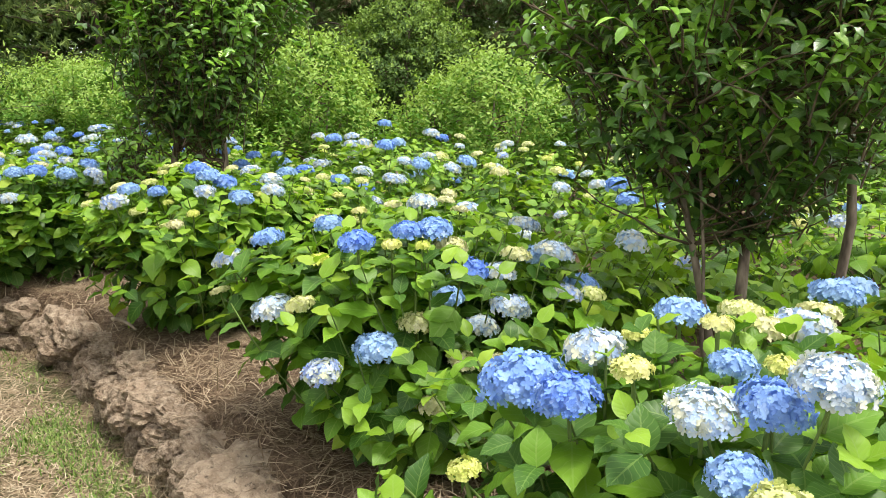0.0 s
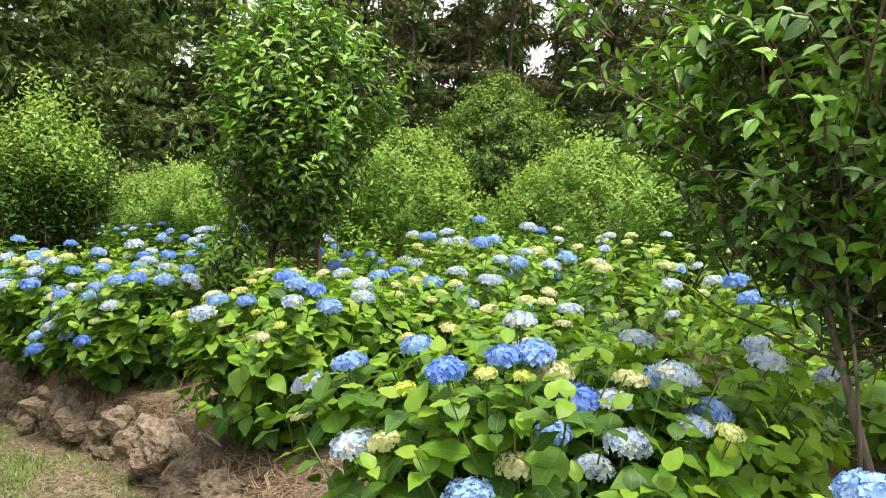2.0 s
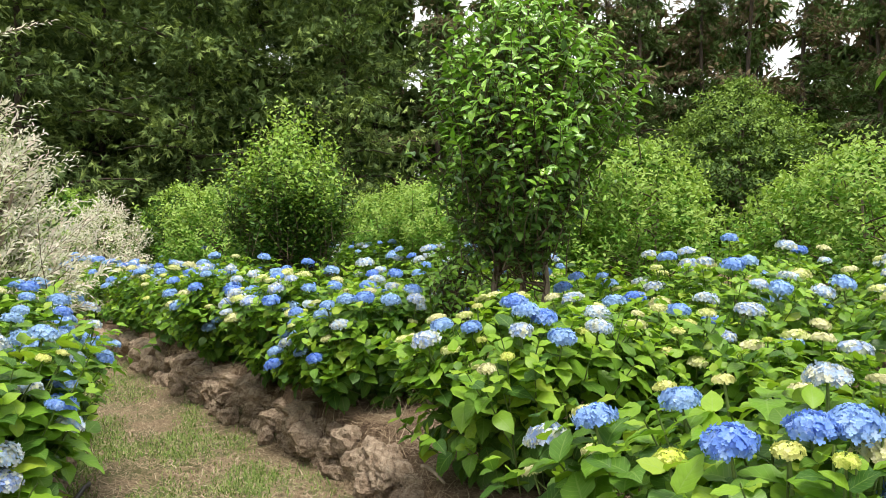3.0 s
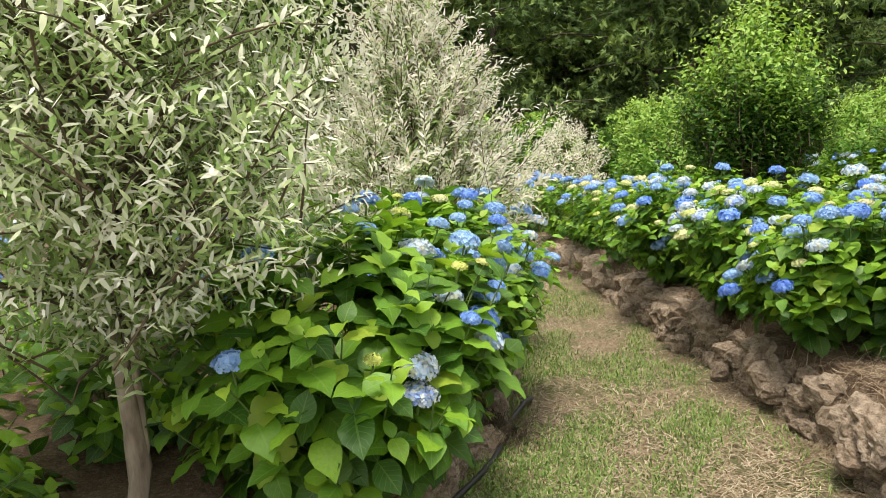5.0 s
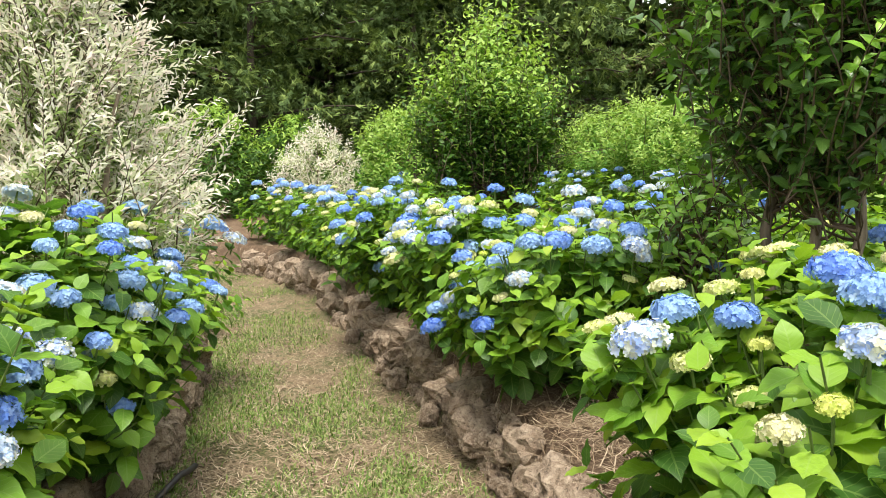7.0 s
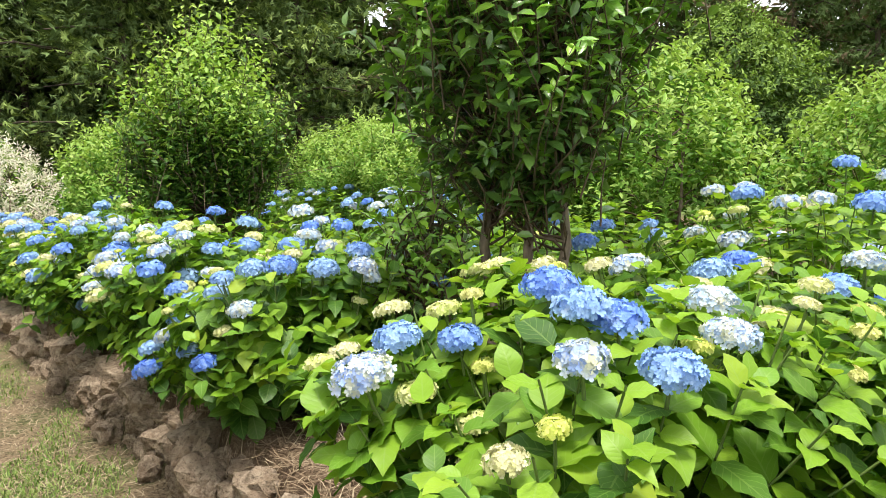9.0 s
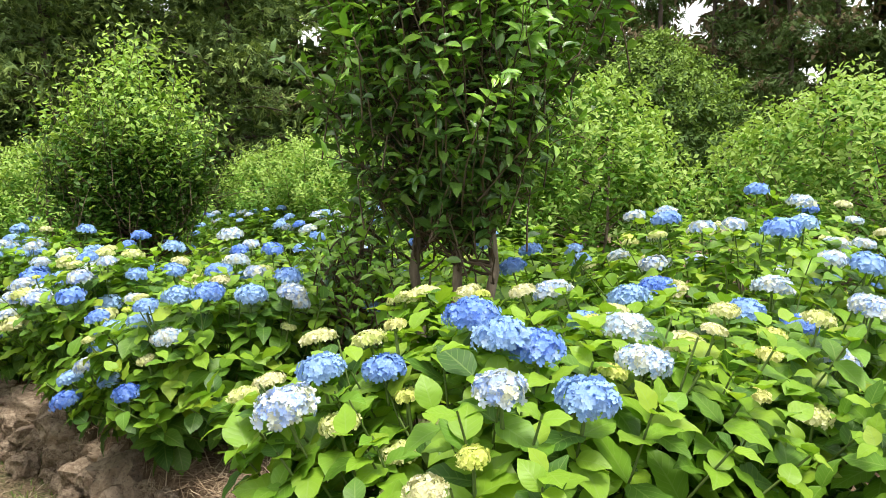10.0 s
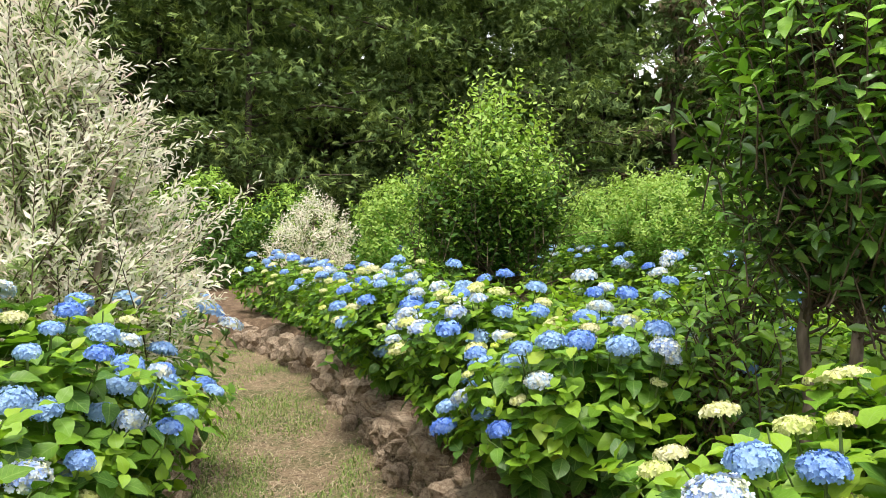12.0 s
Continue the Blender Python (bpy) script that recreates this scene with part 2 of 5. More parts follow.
M_STRAW = leaf_material("dry_straw", [(0.0, (0.14, 0.095, 0.058)), (0.5, (0.39, 0.3, 0.195)), (1.0, (0.66, 0.56, 0.41))], 0.8, 0, False, 0.1, 0.2)
M_NEEDLE = leaf_material("brown_needles", [(0.0, (0.13, 0.09, 0.057)), (0.6, (0.28, 0.205, 0.135)), (1.0, (0.5, 0.41, 0.29))], 0.85, 0, False, 0.05, 0.15)
M_GRASS = leaf_material("grass_blade", [(0.0, (0.09, 0.16, 0.035)), (0.6, (0.22, 0.35, 0.075)), (1.0, (0.4, 0.46, 0.18))], 0.6, 0, False, 0.3, 0.3)
M_HOSE = plain_material("black_hose", [(0.3, (0.012, 0.012, 0.013)), (0.7, (0.03, 0.028, 0.026))], 0.5)


# mesh helpers -------------------------------------------------------------
def mesh_from(name, verts, faces, mats, index=None, uvs=None, smooth=True):
    """A mesh from numpy arrays: verts n x 3, faces m x k (all of one size)."""
    me = bpy.data.meshes.new(name)
    faces = np.asarray(faces, dtype=np.int32)
    m, k = faces.shape
    me.vertices.add(len(verts))
    me.vertices.foreach_set("co", np.asarray(verts, dtype=np.float32).ravel())
    me.loops.add(m * k)
    me.loops.foreach_set("vertex_index", faces.ravel())
    me.polygons.add(m)
    me.polygons.foreach_set("loop_start", np.arange(0, m * k, k, dtype=np.int32))
    me.polygons.foreach_set("loop_total", np.full(m, k, dtype=np.int32))
    for mt in mats:
        me.materials.append(mt)
    if index is not None:
        me.polygons.foreach_set("material_index", np.asarray(index, dtype=np.int32))
    me.polygons.foreach_set("use_smooth", np.full(m, smooth, dtype=bool))
    if uvs is not None:
        layer = me.uv_layers.new(name="UVMap")
        layer.data.foreach_set("uv", np.asarray(uvs, dtype=np.float32)[faces.ravel()].ravel())
    me.update(calc_edges=True)
    me.validate()
    return me


def part(name, mesh, parent, label="", kind=""):
    ob = new(name, mesh)
    ob.parent = parent
    return tagged(ob, label=label, kind=kind)


def thing(name, place, label, category, group="", kind=""):
    ob = new(name)
    ob.empty_display_size = 0.1
    ob.location = place
    return tagged(ob, label, category, group, kind)


def leaf_shape(segments=6, width=0.33, fold=0.12, arch=0.22, tip=1.0, base=0.7, wave=0.0):
    """A leaf of length 1 along +y, face up (+z): verts, quads, uvs."""
    vs, uv, fs = [], [], []
    for i in range(segments + 1):
        u = i / segments
        w = width * (math.sin(math.pi * u ** base) ** (0.75 if u < 0.5 else tip)) if 0 < i < segments else 0.012
        z = -arch * u * u + 0.1 * arch * u
        for s in (-1, 0, 1):
            vs.append((s * w, u * (1 - 0.2 * arch * u), z + fold * w * abs(s) * 2 + wave * math.sin(u * 16 + s) * abs(s) * 0.02))
            uv.append((0.5 + 0.5 * s, u))
    for i in range(segments):
        for s in (0, 1):
            a = 3 * i + s
            fs.append((a, a + 1, a + 4, a + 3))
    return np.array(vs), np.array(fs), np.array(uv)


def frames(pos, along, up, size):
    """n x 3 x 3 axes (columns right, along, up) scaled, from directions and rough normals."""
    along = along / np.linalg.norm(along, axis=1, keepdims=True)
    right = np.cross(along, up)
    right /= np.maximum(np.linalg.norm(right, axis=1, keepdims=True), 1e-6)
    nrm = np.cross(right, along)
    return np.stack([right, along, nrm], 2) * np.asarray(size)[:, None, None]


def scatter(shapes, pos, axes, mat_index, rng):
    """Joins copies of the shapes (leaf_shape tuples) at the frames: verts, faces, index, uvs."""
    V, F, I, U, off = [], [], [], [], 0
    pick = rng.integers(0, len(shapes), len(pos))
    for k, (v, f, u) in enumerate(shapes):
        sel = np.where(pick == k)[0]
        if not len(sel):
            continue
        vv = np.einsum("nij,vj->nvi", axes[sel], v) + pos[sel][:, None]
        ff = f[None] + (np.arange(len(sel)) * len(v))[:, None, None] + off
        V.append(vv.reshape(-1, 3)), F.append(ff.reshape(-1, f.shape[1]))
        I.append(np.repeat(np.asarray(mat_index)[sel], len(f))), U.append(np.tile(u, (len(sel), 1)))
        off += len(sel) * len(v)
    return np.concatenate(V), np.concatenate(F), np.concatenate(I), np.concatenate(U)


def tubes(paths, sides=5):
    """Joined tubes along paths of (points n x 3, radii n): verts, quads."""
    V, F, off = [], [], 0
    ang = np.linspace(0, 2 * np.pi, sides, endpoint=False)
    for pts, rad in paths:
        pts, rad = np.asarray(pts, float), np.asarray(rad, float)
        d = np.gradient(pts, axis=0)
        d /= np.maximum(np.linalg.norm(d, axis=1, keepdims=True), 1e-9)
        ref = np.where(np.abs(d[:, 2:3]) > 0.9, [[1.0, 0, 0]], [[0, 0, 1.0]])
        a = np.cross(d, ref)
        a /= np.linalg.norm(a, axis=1, keepdims=True)
        b = np.cross(d, a)
        ring = pts[:, None] + rad[:, None, None] * (np.cos(ang)[None, :, None] * a[:, None] + np.sin(ang)[None, :, None] * b[:, None])
        n = len(pts)
        i, j = np.meshgrid(np.arange(n - 1), np.arange(sides), indexing="ij")
        jn = (j + 1) % sides
        f = np.stack([i * sides + j, i * sides + jn, (i + 1) * sides + jn, (i + 1) * sides + j], -1).reshape(-1, 4)
        V.append(ring.reshape(-1, 3)), F.append(f + off)
        off += n * sides
    return np.concatenate(V), np.concatenate(F)


def bend(a, b, sag=0.0, n=5, wob=0.0, rng=None):
    """A curved line from a to b; sag lifts its middle outward-down, wob makes it uneven."""
    a, b = np.asarray(a, float), np.asarray(b, float)
    t = np.linspace(0, 1, n)[:, None]
    p = a + (b - a) * t
    p[:, 2] += sag * (4 * t * (1 - t))[:, 0]
    if wob:
        p[1:-1] += rng.normal(0, wob, (n - 2, 3))
    return p


# ground -------------------------------------------------------------------
EDGE_R = np.array([(0.95, -6), (0.8, -1.5), (0.6, -0.3), (0.25, 0.75), (-0.28, 1.55), (-0.75, 2.35), (-1.35, 3.08), (-2.1, 4.1), (-2.9, 4.72), (-4.7, 5.72), (-7.4, 7.15), (-9.0, 7.7), (-11, 7.9), (-15, 7.3)])
EDGE_L = np.array([(-0.9, -6), (-1.0, -1.5), (-1.6, 0.0), (-2.15, 1.2), (-2.75, 2.2), (-3.5, 3.1), (-4.15, 3.75), (-5.4, 4.7), (-7.5, 5.7), (-9.3, 6.15), (-11, 6.2), (-15, 5.6)])


def line_distance(p, line):
    best = np.full(len(p), 1e9)
    for a, b in zip(line[:-1], line[1:]):
        d = b - a
        t = np.clip(((p - a) @ d) / (d @ d), 0, 1)
        best = np.minimum(best, np.linalg.norm(p - a - t[:, None] * d, axis=1))
    return best


def in_path(p):
    poly = np.concatenate([EDGE_R, EDGE_L[::-1]])
    inside = np.zeros(len(p), bool)
    for a, b in zip(poly, np.roll(poly, -1, 0)):
        hit = ((a[1] > p[:, 1]) != (b[1] > p[:, 1])) & (p[:, 0] < (b[0] - a[0]) * (p[:, 1] - a[1]) / (b[1] - a[1] + 1e-12) + a[0])
        inside ^= hit
    return inside


def height(xy):
    """Ground height: the path lies at 0, the beds stand above it and rise slowly away from it."""
    p = np.atleast_2d(np.asarray(xy, float))
    dr, dl, inside = line_distance(p, EDGE_R), line_distance(p, EDGE_L), in_path(p)
    d = np.minimum(dr, dl)
    step = np.clip(d / 0.22, 0, 1)
    step = step * step * (3 - 2 * step)
    top = np.where(dr < dl, 0.37, 0.24)
    lumps = 0.025 * np.sin(p[:, 0] * 5.1 + 1.7 * np.sin(p[:, 1] * 3.3)) * np.sin(p[:, 1] * 4.3 + np.sin(p[:, 0] * 2.9))
    bed = step * top + 0.055 * np.minimum(d, 16) + lumps * step
    return np.where(inside, 0.35 * lumps * np.clip(d / 0.3, 0, 1), bed)


def hz(x, y):
    return float(height([(x, y)])[0])


def stretch(lo, a, b, hi, step):
    out, s = list(np.arange(a, b, step)), step
    x, left, right = a, [], []
    while x > lo:
        s *= 1.22
        x -= s
        left.append(x)
    x, s = b - step, step
    while x < hi:
        s *= 1.22
        x += s
        right.append(x)
    return np.array(left[::-1] + out + right)


def build_ground():
    xs, ys = stretch(-400, -10.5, 3.0, 400, 0.07), stretch(-400, -1.5, 9.0, 400, 0.07)
    gx, gy = np.meshgrid(xs, ys)
    p = np.stack([gx.ravel(), gy.ravel()], 1)
    z = height(p)
    nx = len(xs)
    i, j = np.meshgrid(np.arange(len(ys) - 1), np.arange(nx - 1), indexing="ij")
    f = np.stack([i * nx + j, i * nx + j + 1, (i + 1) * nx + j + 1, (i + 1) * nx + j], -1).reshape(-1, 4)
    ob = new("ground", mesh_from("ground", np.column_stack([p, z]), f, [M_GROUND]))
    tagged(ob, "brown garden soil with a straw and grass path", "ground", kind="structure")
    return ob


# flower heads -------------------------------------------------------------
def head_mesh(name, mat, radius, florets, size, flat, rng, fine=False):
    """A mophead of four-petalled florets over a dome."""
    n = np.arange(florets)
    zc = 1 - (n + 0.5) / florets * 1.2
    th = n * 2.39996 + rng.normal(0, 0.12, florets)
    r = np.sqrt(np.clip(1 - zc * zc, 0, 1))
    nrm = np.stack([r * np.cos(th), r * np.sin(th), zc], 1)
    pos = nrm * radius * (1 + 0.06 * np.sin(nrm @ rng.normal(0, 5, 3) + 1)[:, None] + rng.normal(0, 0.065, (florets, 1)))
    pos[:, 2] *= flat
    nrm = nrm + rng.normal(0, 0.32, nrm.shape)
    nrm /= np.linalg.norm(nrm, axis=1, keepdims=True)
    spin = rng.uniform(0, np.pi / 2, florets)
    v, f = [(0, 0, 0)], []
    for k in range(4):
        a = k * math.pi / 2
        rot = lambda x, y: (x * math.cos(a) - y * math.sin(a), x * math.sin(a) + y * math.cos(a))
        if fine:
            v += [(*rot(0.4, -0.36), 0.1), (*rot(0.82, -0.4), 0.3), (*rot(1.08, 0.02), 0.2), (*rot(0.8, 0.42), 0.34), (*rot(0.38, 0.38), 0.12)]
            f += [(0, len(v) - 5, len(v) - 4, len(v) - 3), (0, len(v) - 3, len(v) - 2, len(v) - 1)]
        else:
            v += [(*rot(0.55, -0.5), 0.05), (*rot(1.0, 0.05), 0.12), (*rot(0.5, 0.52), 0.08)]
            f.append((0, len(v) - 3, len(v) - 2, len(v) - 1))
    tri = []
    for q in f:
        tri += [(q[0], q[1], q[2])] + ([(q[0], q[2], q[3])] if q[3] else [])
    v, tri = np.array(v), np.array(tri)
    ref = np.stack([np.cos(spin), np.sin(spin), 0.3 * np.sin(3 * spin)], 1)
    axes = frames(pos, np.cross(nrm, ref), nrm, size * rng.uniform(0.85, 1.15, florets))
    V = (np.einsum("nij,vj->nvi", axes, v) + pos[:, None]).reshape(-1, 3)
    F = (tri[None] + (np.arange(florets) * len(v))[:, None, None]).reshape(-1, 3)
    ring, core, cf = 10, [(0, 0, 0.76 * radius * flat)], []
    for a in range(1, 5):
        el = math.pi / 2 - a * 0.44
        core += [(0.76 * radius * math.cos(el) * math.cos(k * 0.6283), 0.76 * radius * math.cos(el) * math.sin(k * 0.6283), 0.76 * radius * flat * math.sin(el)) for k in range(ring)]
    o = len(V)
    for k in range(ring):
        cf.append((o, o + 1 + k, o + 1 + (k + 1) % ring))
        for a in range(3):
            p, q = o + 1 + a * ring + k, o + 1 + a * ring + (k + 1) % ring
            cf += [(p, p + ring, q + ring), (p, q + ring, q)]
    return mesh_from(name, np.concatenate([V, core]), np.concatenate([F, cf]), [mat], smooth=fine)


RNG = np.random.default_rng(7)
STALK = mesh_from("stalk", *tubes([(bend((0, 0, 0.02), (0.004, 0, -0.09), 0, 3), np.array([0.0035, 0.004, 0.0045]))], 5), [M_STEM])
HEAD, HEAD_FINE = {}, {}
for kind_, radius_, florets_, size_, flat_ in (("b", 0.06, 300, 0.0079, 0.66), ("w", 0.06, 300, 0.0079, 0.6), ("c", 0.05, 230, 0.0068, 0.5), ("y", 0.032, 160, 0.0056, 0.5)):
    HEAD[kind_] = [head_mesh("flower_head", M_PET[kind_], radius_ * s, int(florets_ * s * 0.33), size_ * 1.6, flat_, RNG) for s in (0.85, 0.97, 1.08, 1.2)]
    HEAD_FINE[kind_] = [head_mesh("flower_head", M_PET[kind_], radius_ * s, int(florets_ * s * 0.68), size_ * 1.12, flat_, RNG, True) for s in (0.76, 0.86, 0.95, 1.06)]
HEAD_LABEL = {"b": "blue mophead of small four-petalled florets", "w": "pale blue and white mophead", "c": "cream mophead still opening", "y": "small yellow-green unopened flower head"}
LEAVES = [leaf_shape(8, w, fo, ar, 0.95, ba, 1.6) for w, fo, ar, ba in ((0.33, 0.14, 0.2, 0.82), (0.37, 0.06, 0.4, 0.85), (0.3, 0.22, 0.3, 0.8), (0.35, 0.1, 0.5, 0.88), (0.36, 0.04, 0.1, 0.8))]
LEAVES_FAR = [leaf_shape(3, w, fo, ar, 0.95, 0.82) for w, fo, ar in ((0.36, 0.12, 0.25), (0.38, 0.05, 0.45))]
LEAF_MESH = [[mesh_from("leaf", v, f, [mt], None, u) for v, f, u in LEAVES] for mt in M_HY1]


def shoot_leaves(stem, count, length, rng, top_bare=0.0):
    """Leaf places down a stem: pairs turned by 90 degrees, smaller and paler at the tip."""
    pts = np.asarray(stem)
    seg = np.linalg.norm(np.diff(pts, axis=0), axis=1)
    run = np.concatenate([[0], np.cumsum(seg[::-1])])
    back = pts[::-1]
    pos, along, size, tone = [], [], [], []
    spin = rng.uniform(0, np.pi)
    axis = back[0] - back[1]
    axis /= np.linalg.norm(axis)
    e1 = np.cross(axis, [0.3, 0.9, 0.1])
    e1 /= np.linalg.norm(e1)
    e2 = np.cross(axis, e1)
    for k in range(count):
        s = top_bare + 0.012 + 0.062 * k * (0.6 + 0.4 * min(k, 2))
        s = min(s, run[-1] * 0.93)
        at = np.array([np.interp(s, run, back[:, c]) for c in range(3)])
        for half in (0, 1):
            a = spin + k * np.pi / 2 + half * np.pi + rng.normal(0, 0.25)
            side = e1 * math.cos(a) + e2 * math.sin(a)
            rise = (0.75 - 0.21 * k if not top_bare else 0.28 - 0.13 * k) + rng.normal(0, 0.18)
            pos.append(at), along.append(side + rise * axis - np.array([0, 0, 0.05 * k]))
            size.append(length * (0.55 + 0.25 * min(k, 2)) * rng.uniform(0.8, 1.15) if not top_bare else length * rng.uniform(0.75, 1.1))
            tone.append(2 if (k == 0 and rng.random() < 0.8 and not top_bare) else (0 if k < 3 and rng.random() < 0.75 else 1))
    return pos, along, size, tone


def hydrangea(cx, cy, rx, ry, top, shoots, heads, label, seed, extra=0, mixw="bbbwwcy", single=0, far=False, leaf=0.115, low=-0.75, fresh=0.0, deep=0.04, face=None, sweep=0.8):
    """A hydrangea bush: stems from one crown, leafy shoots over a dome, and flower heads at the given places."""
    rng = np.random.default_rng(seed)
    g = hz(cx, cy)
    bush = thing("hydrangea_bush", (cx, cy, g), label, "hydrangea", "hydrangea bushes")
    mid = g + 0.42 * (top - g)
    pos, along, size, tone, stems, spots = [], [], [], [], [], []

    def dome(el, az, s=1.0):
        c = math.cos(el)
        z = mid + (top - mid) * math.sin(el) ** 0.62 if el > 0 else mid + (mid - g - 0.1) * math.sin(el)
        k = 1 + 0.13 * math.sin(3 * az + seed) + 0.08 * math.sin(5 * az + 2 * seed)
        return np.array([cx + rx * s * k * c * math.cos(az), cy + ry * s * k * c * math.sin(az), z])

    def grow(tip, count, length, bare=0.0):
        root = np.array([cx, cy, g - 0.03]) + np.append(rng.normal(0, 0.09, 2), 0)
        out = np.array([tip[0] - cx, tip[1] - cy, 0])
        m = root + (tip - root) * 0.55 + out * 0.12 - np.array([0, 0, 0.02])
        t = np.linspace(0, 1, 6)[:, None]
        line = (1 - t) ** 2 * root + 2 * t * (1 - t) * m + t * t * tip
        if rng.random() < 0.4 or bare:
            stems.append((line, np.linspace(0.0048, 0.0025, 6)))
        p, a, s, tn = shoot_leaves(line, count, length, rng, bare)
        pos.extend(p), along.extend(a), size.extend(s), tone.extend(tn)

    for _ in range(int(shoots * (1.0 if far else 1.15))):
        el = math.asin(rng.uniform(math.sin(low), 0.99))
        grow(dome(el, rng.uniform(0, 2 * math.pi), rng.uniform(0.86, 1.02)), 4 if far else 5, leaf)
    spots = [(h[:3], h[3]) for h in heads]
    scales = [h[4] if len(h) > 4 else 1.0 for h in heads] + list(rng.uniform(0.78, 1.18, extra) if not single else rng.uniform(0.6, 0.95, extra))
    for _ in range(extra):
        el = math.asin(rng.uniform(0.05, 0.98) ** 0.8)
        spot = dome(el, rng.uniform(0, 2 * math.pi) if face is None else rng.normal(face, sweep), 1.03) + (0, 0, 0.05)
        tone_ = rng.choice(list(mixw))
        if all(np.linalg.norm(spot - q) > (0.06 if far else 0.095) for q, _ in spots):
            spots.append((tuple(spot), tone_))
    for (x, y, z), k in spots:
        grow(np.array([x, y, z - 0.02]), 3, leaf * 0.95, 0.05)
        if not far:
            for a_ in rng.uniform(0, 6.28, 3):
                grow(np.array([x + 0.13 * math.cos(a_), y + 0.13 * math.sin(a_), z - rng.uniform(-0.02, 0.045)]), 3, leaf)
    pos, along, size, tone = np.array(pos), np.array(along), np.array(size), np.array(tone)
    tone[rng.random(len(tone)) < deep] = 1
    # fresh: share of young leaves, on far bushes raised to paint sunlight
    tone[rng.random(len(tone)) < fresh] = 2
    clear = np.ones(len(pos), bool)
    blade_mid = pos + 0.5 * along / np.linalg.norm(along, axis=1, keepdims=True) * size[:, None]
    for (x, y, z), k in spots:
        o = np.array([x - cx, y - cy, 0.6 * (z - mid) + 0.12])
        c = np.array([x, y, z]) + 0.085 * o / np.linalg.norm(o)
        clear &= np.linalg.norm(blade_mid - c, axis=1) > (0.1 if k in "bw" else 0.075)
    pos, along, size, tone = pos[clear], along[clear], size[clear], tone[clear]
    out = pos - np.array([cx, cy, mid])
    up = np.array([0, 0, 1.0]) + 0.5 * out / np.linalg.norm(out, axis=1, keepdims=True) + rng.normal(0, 0.22, pos.shape)
    axes = frames(pos, along, up, size)
    base = np.array([cx, cy, g])
    V, F = tubes(stems, 3 if far else 4)
    part("stemwork", mesh_from("stemwork", V - base, F, [M_STEM]), bush, kind="stuff")
    order = rng.permutation(len(pos))
    chosen, rest = order[:single], order[single:]
    for i in chosen:
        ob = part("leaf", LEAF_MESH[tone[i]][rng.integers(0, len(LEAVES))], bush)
        m = Matrix(axes[i].tolist()).to_4x4()
        m.translation = Vector(pos[i] - base)
        ob.matrix_basis = m
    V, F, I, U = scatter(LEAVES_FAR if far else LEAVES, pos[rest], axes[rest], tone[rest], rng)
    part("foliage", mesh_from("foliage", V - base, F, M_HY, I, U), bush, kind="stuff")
    for ((x, y, z), k), s in zip(spots, scales):
        ob = part("flower_head", (HEAD if far or not single else HEAD_FINE)[k][rng.integers(0, 4)], bush, HEAD_LABEL[k])
        d = Vector((x - cx, y - cy, 0))
        tilt = Vector((0.5 * d.x / rx, 0.5 * d.y / ry, 1)).normalized().lerp(Vector((0, 0, 1)), 0.35)
        q = tilt.to_track_quat("Z", "Y") @ Euler((0, 0, rng.uniform(0, 6.28))).to_quaternion()
        ob.matrix_basis = Matrix.LocRotScale(Vector((x, y, z)) - Vector(base), q, Vector((s, s, s)))
        part("stalk", STALK, ob)
    return bush


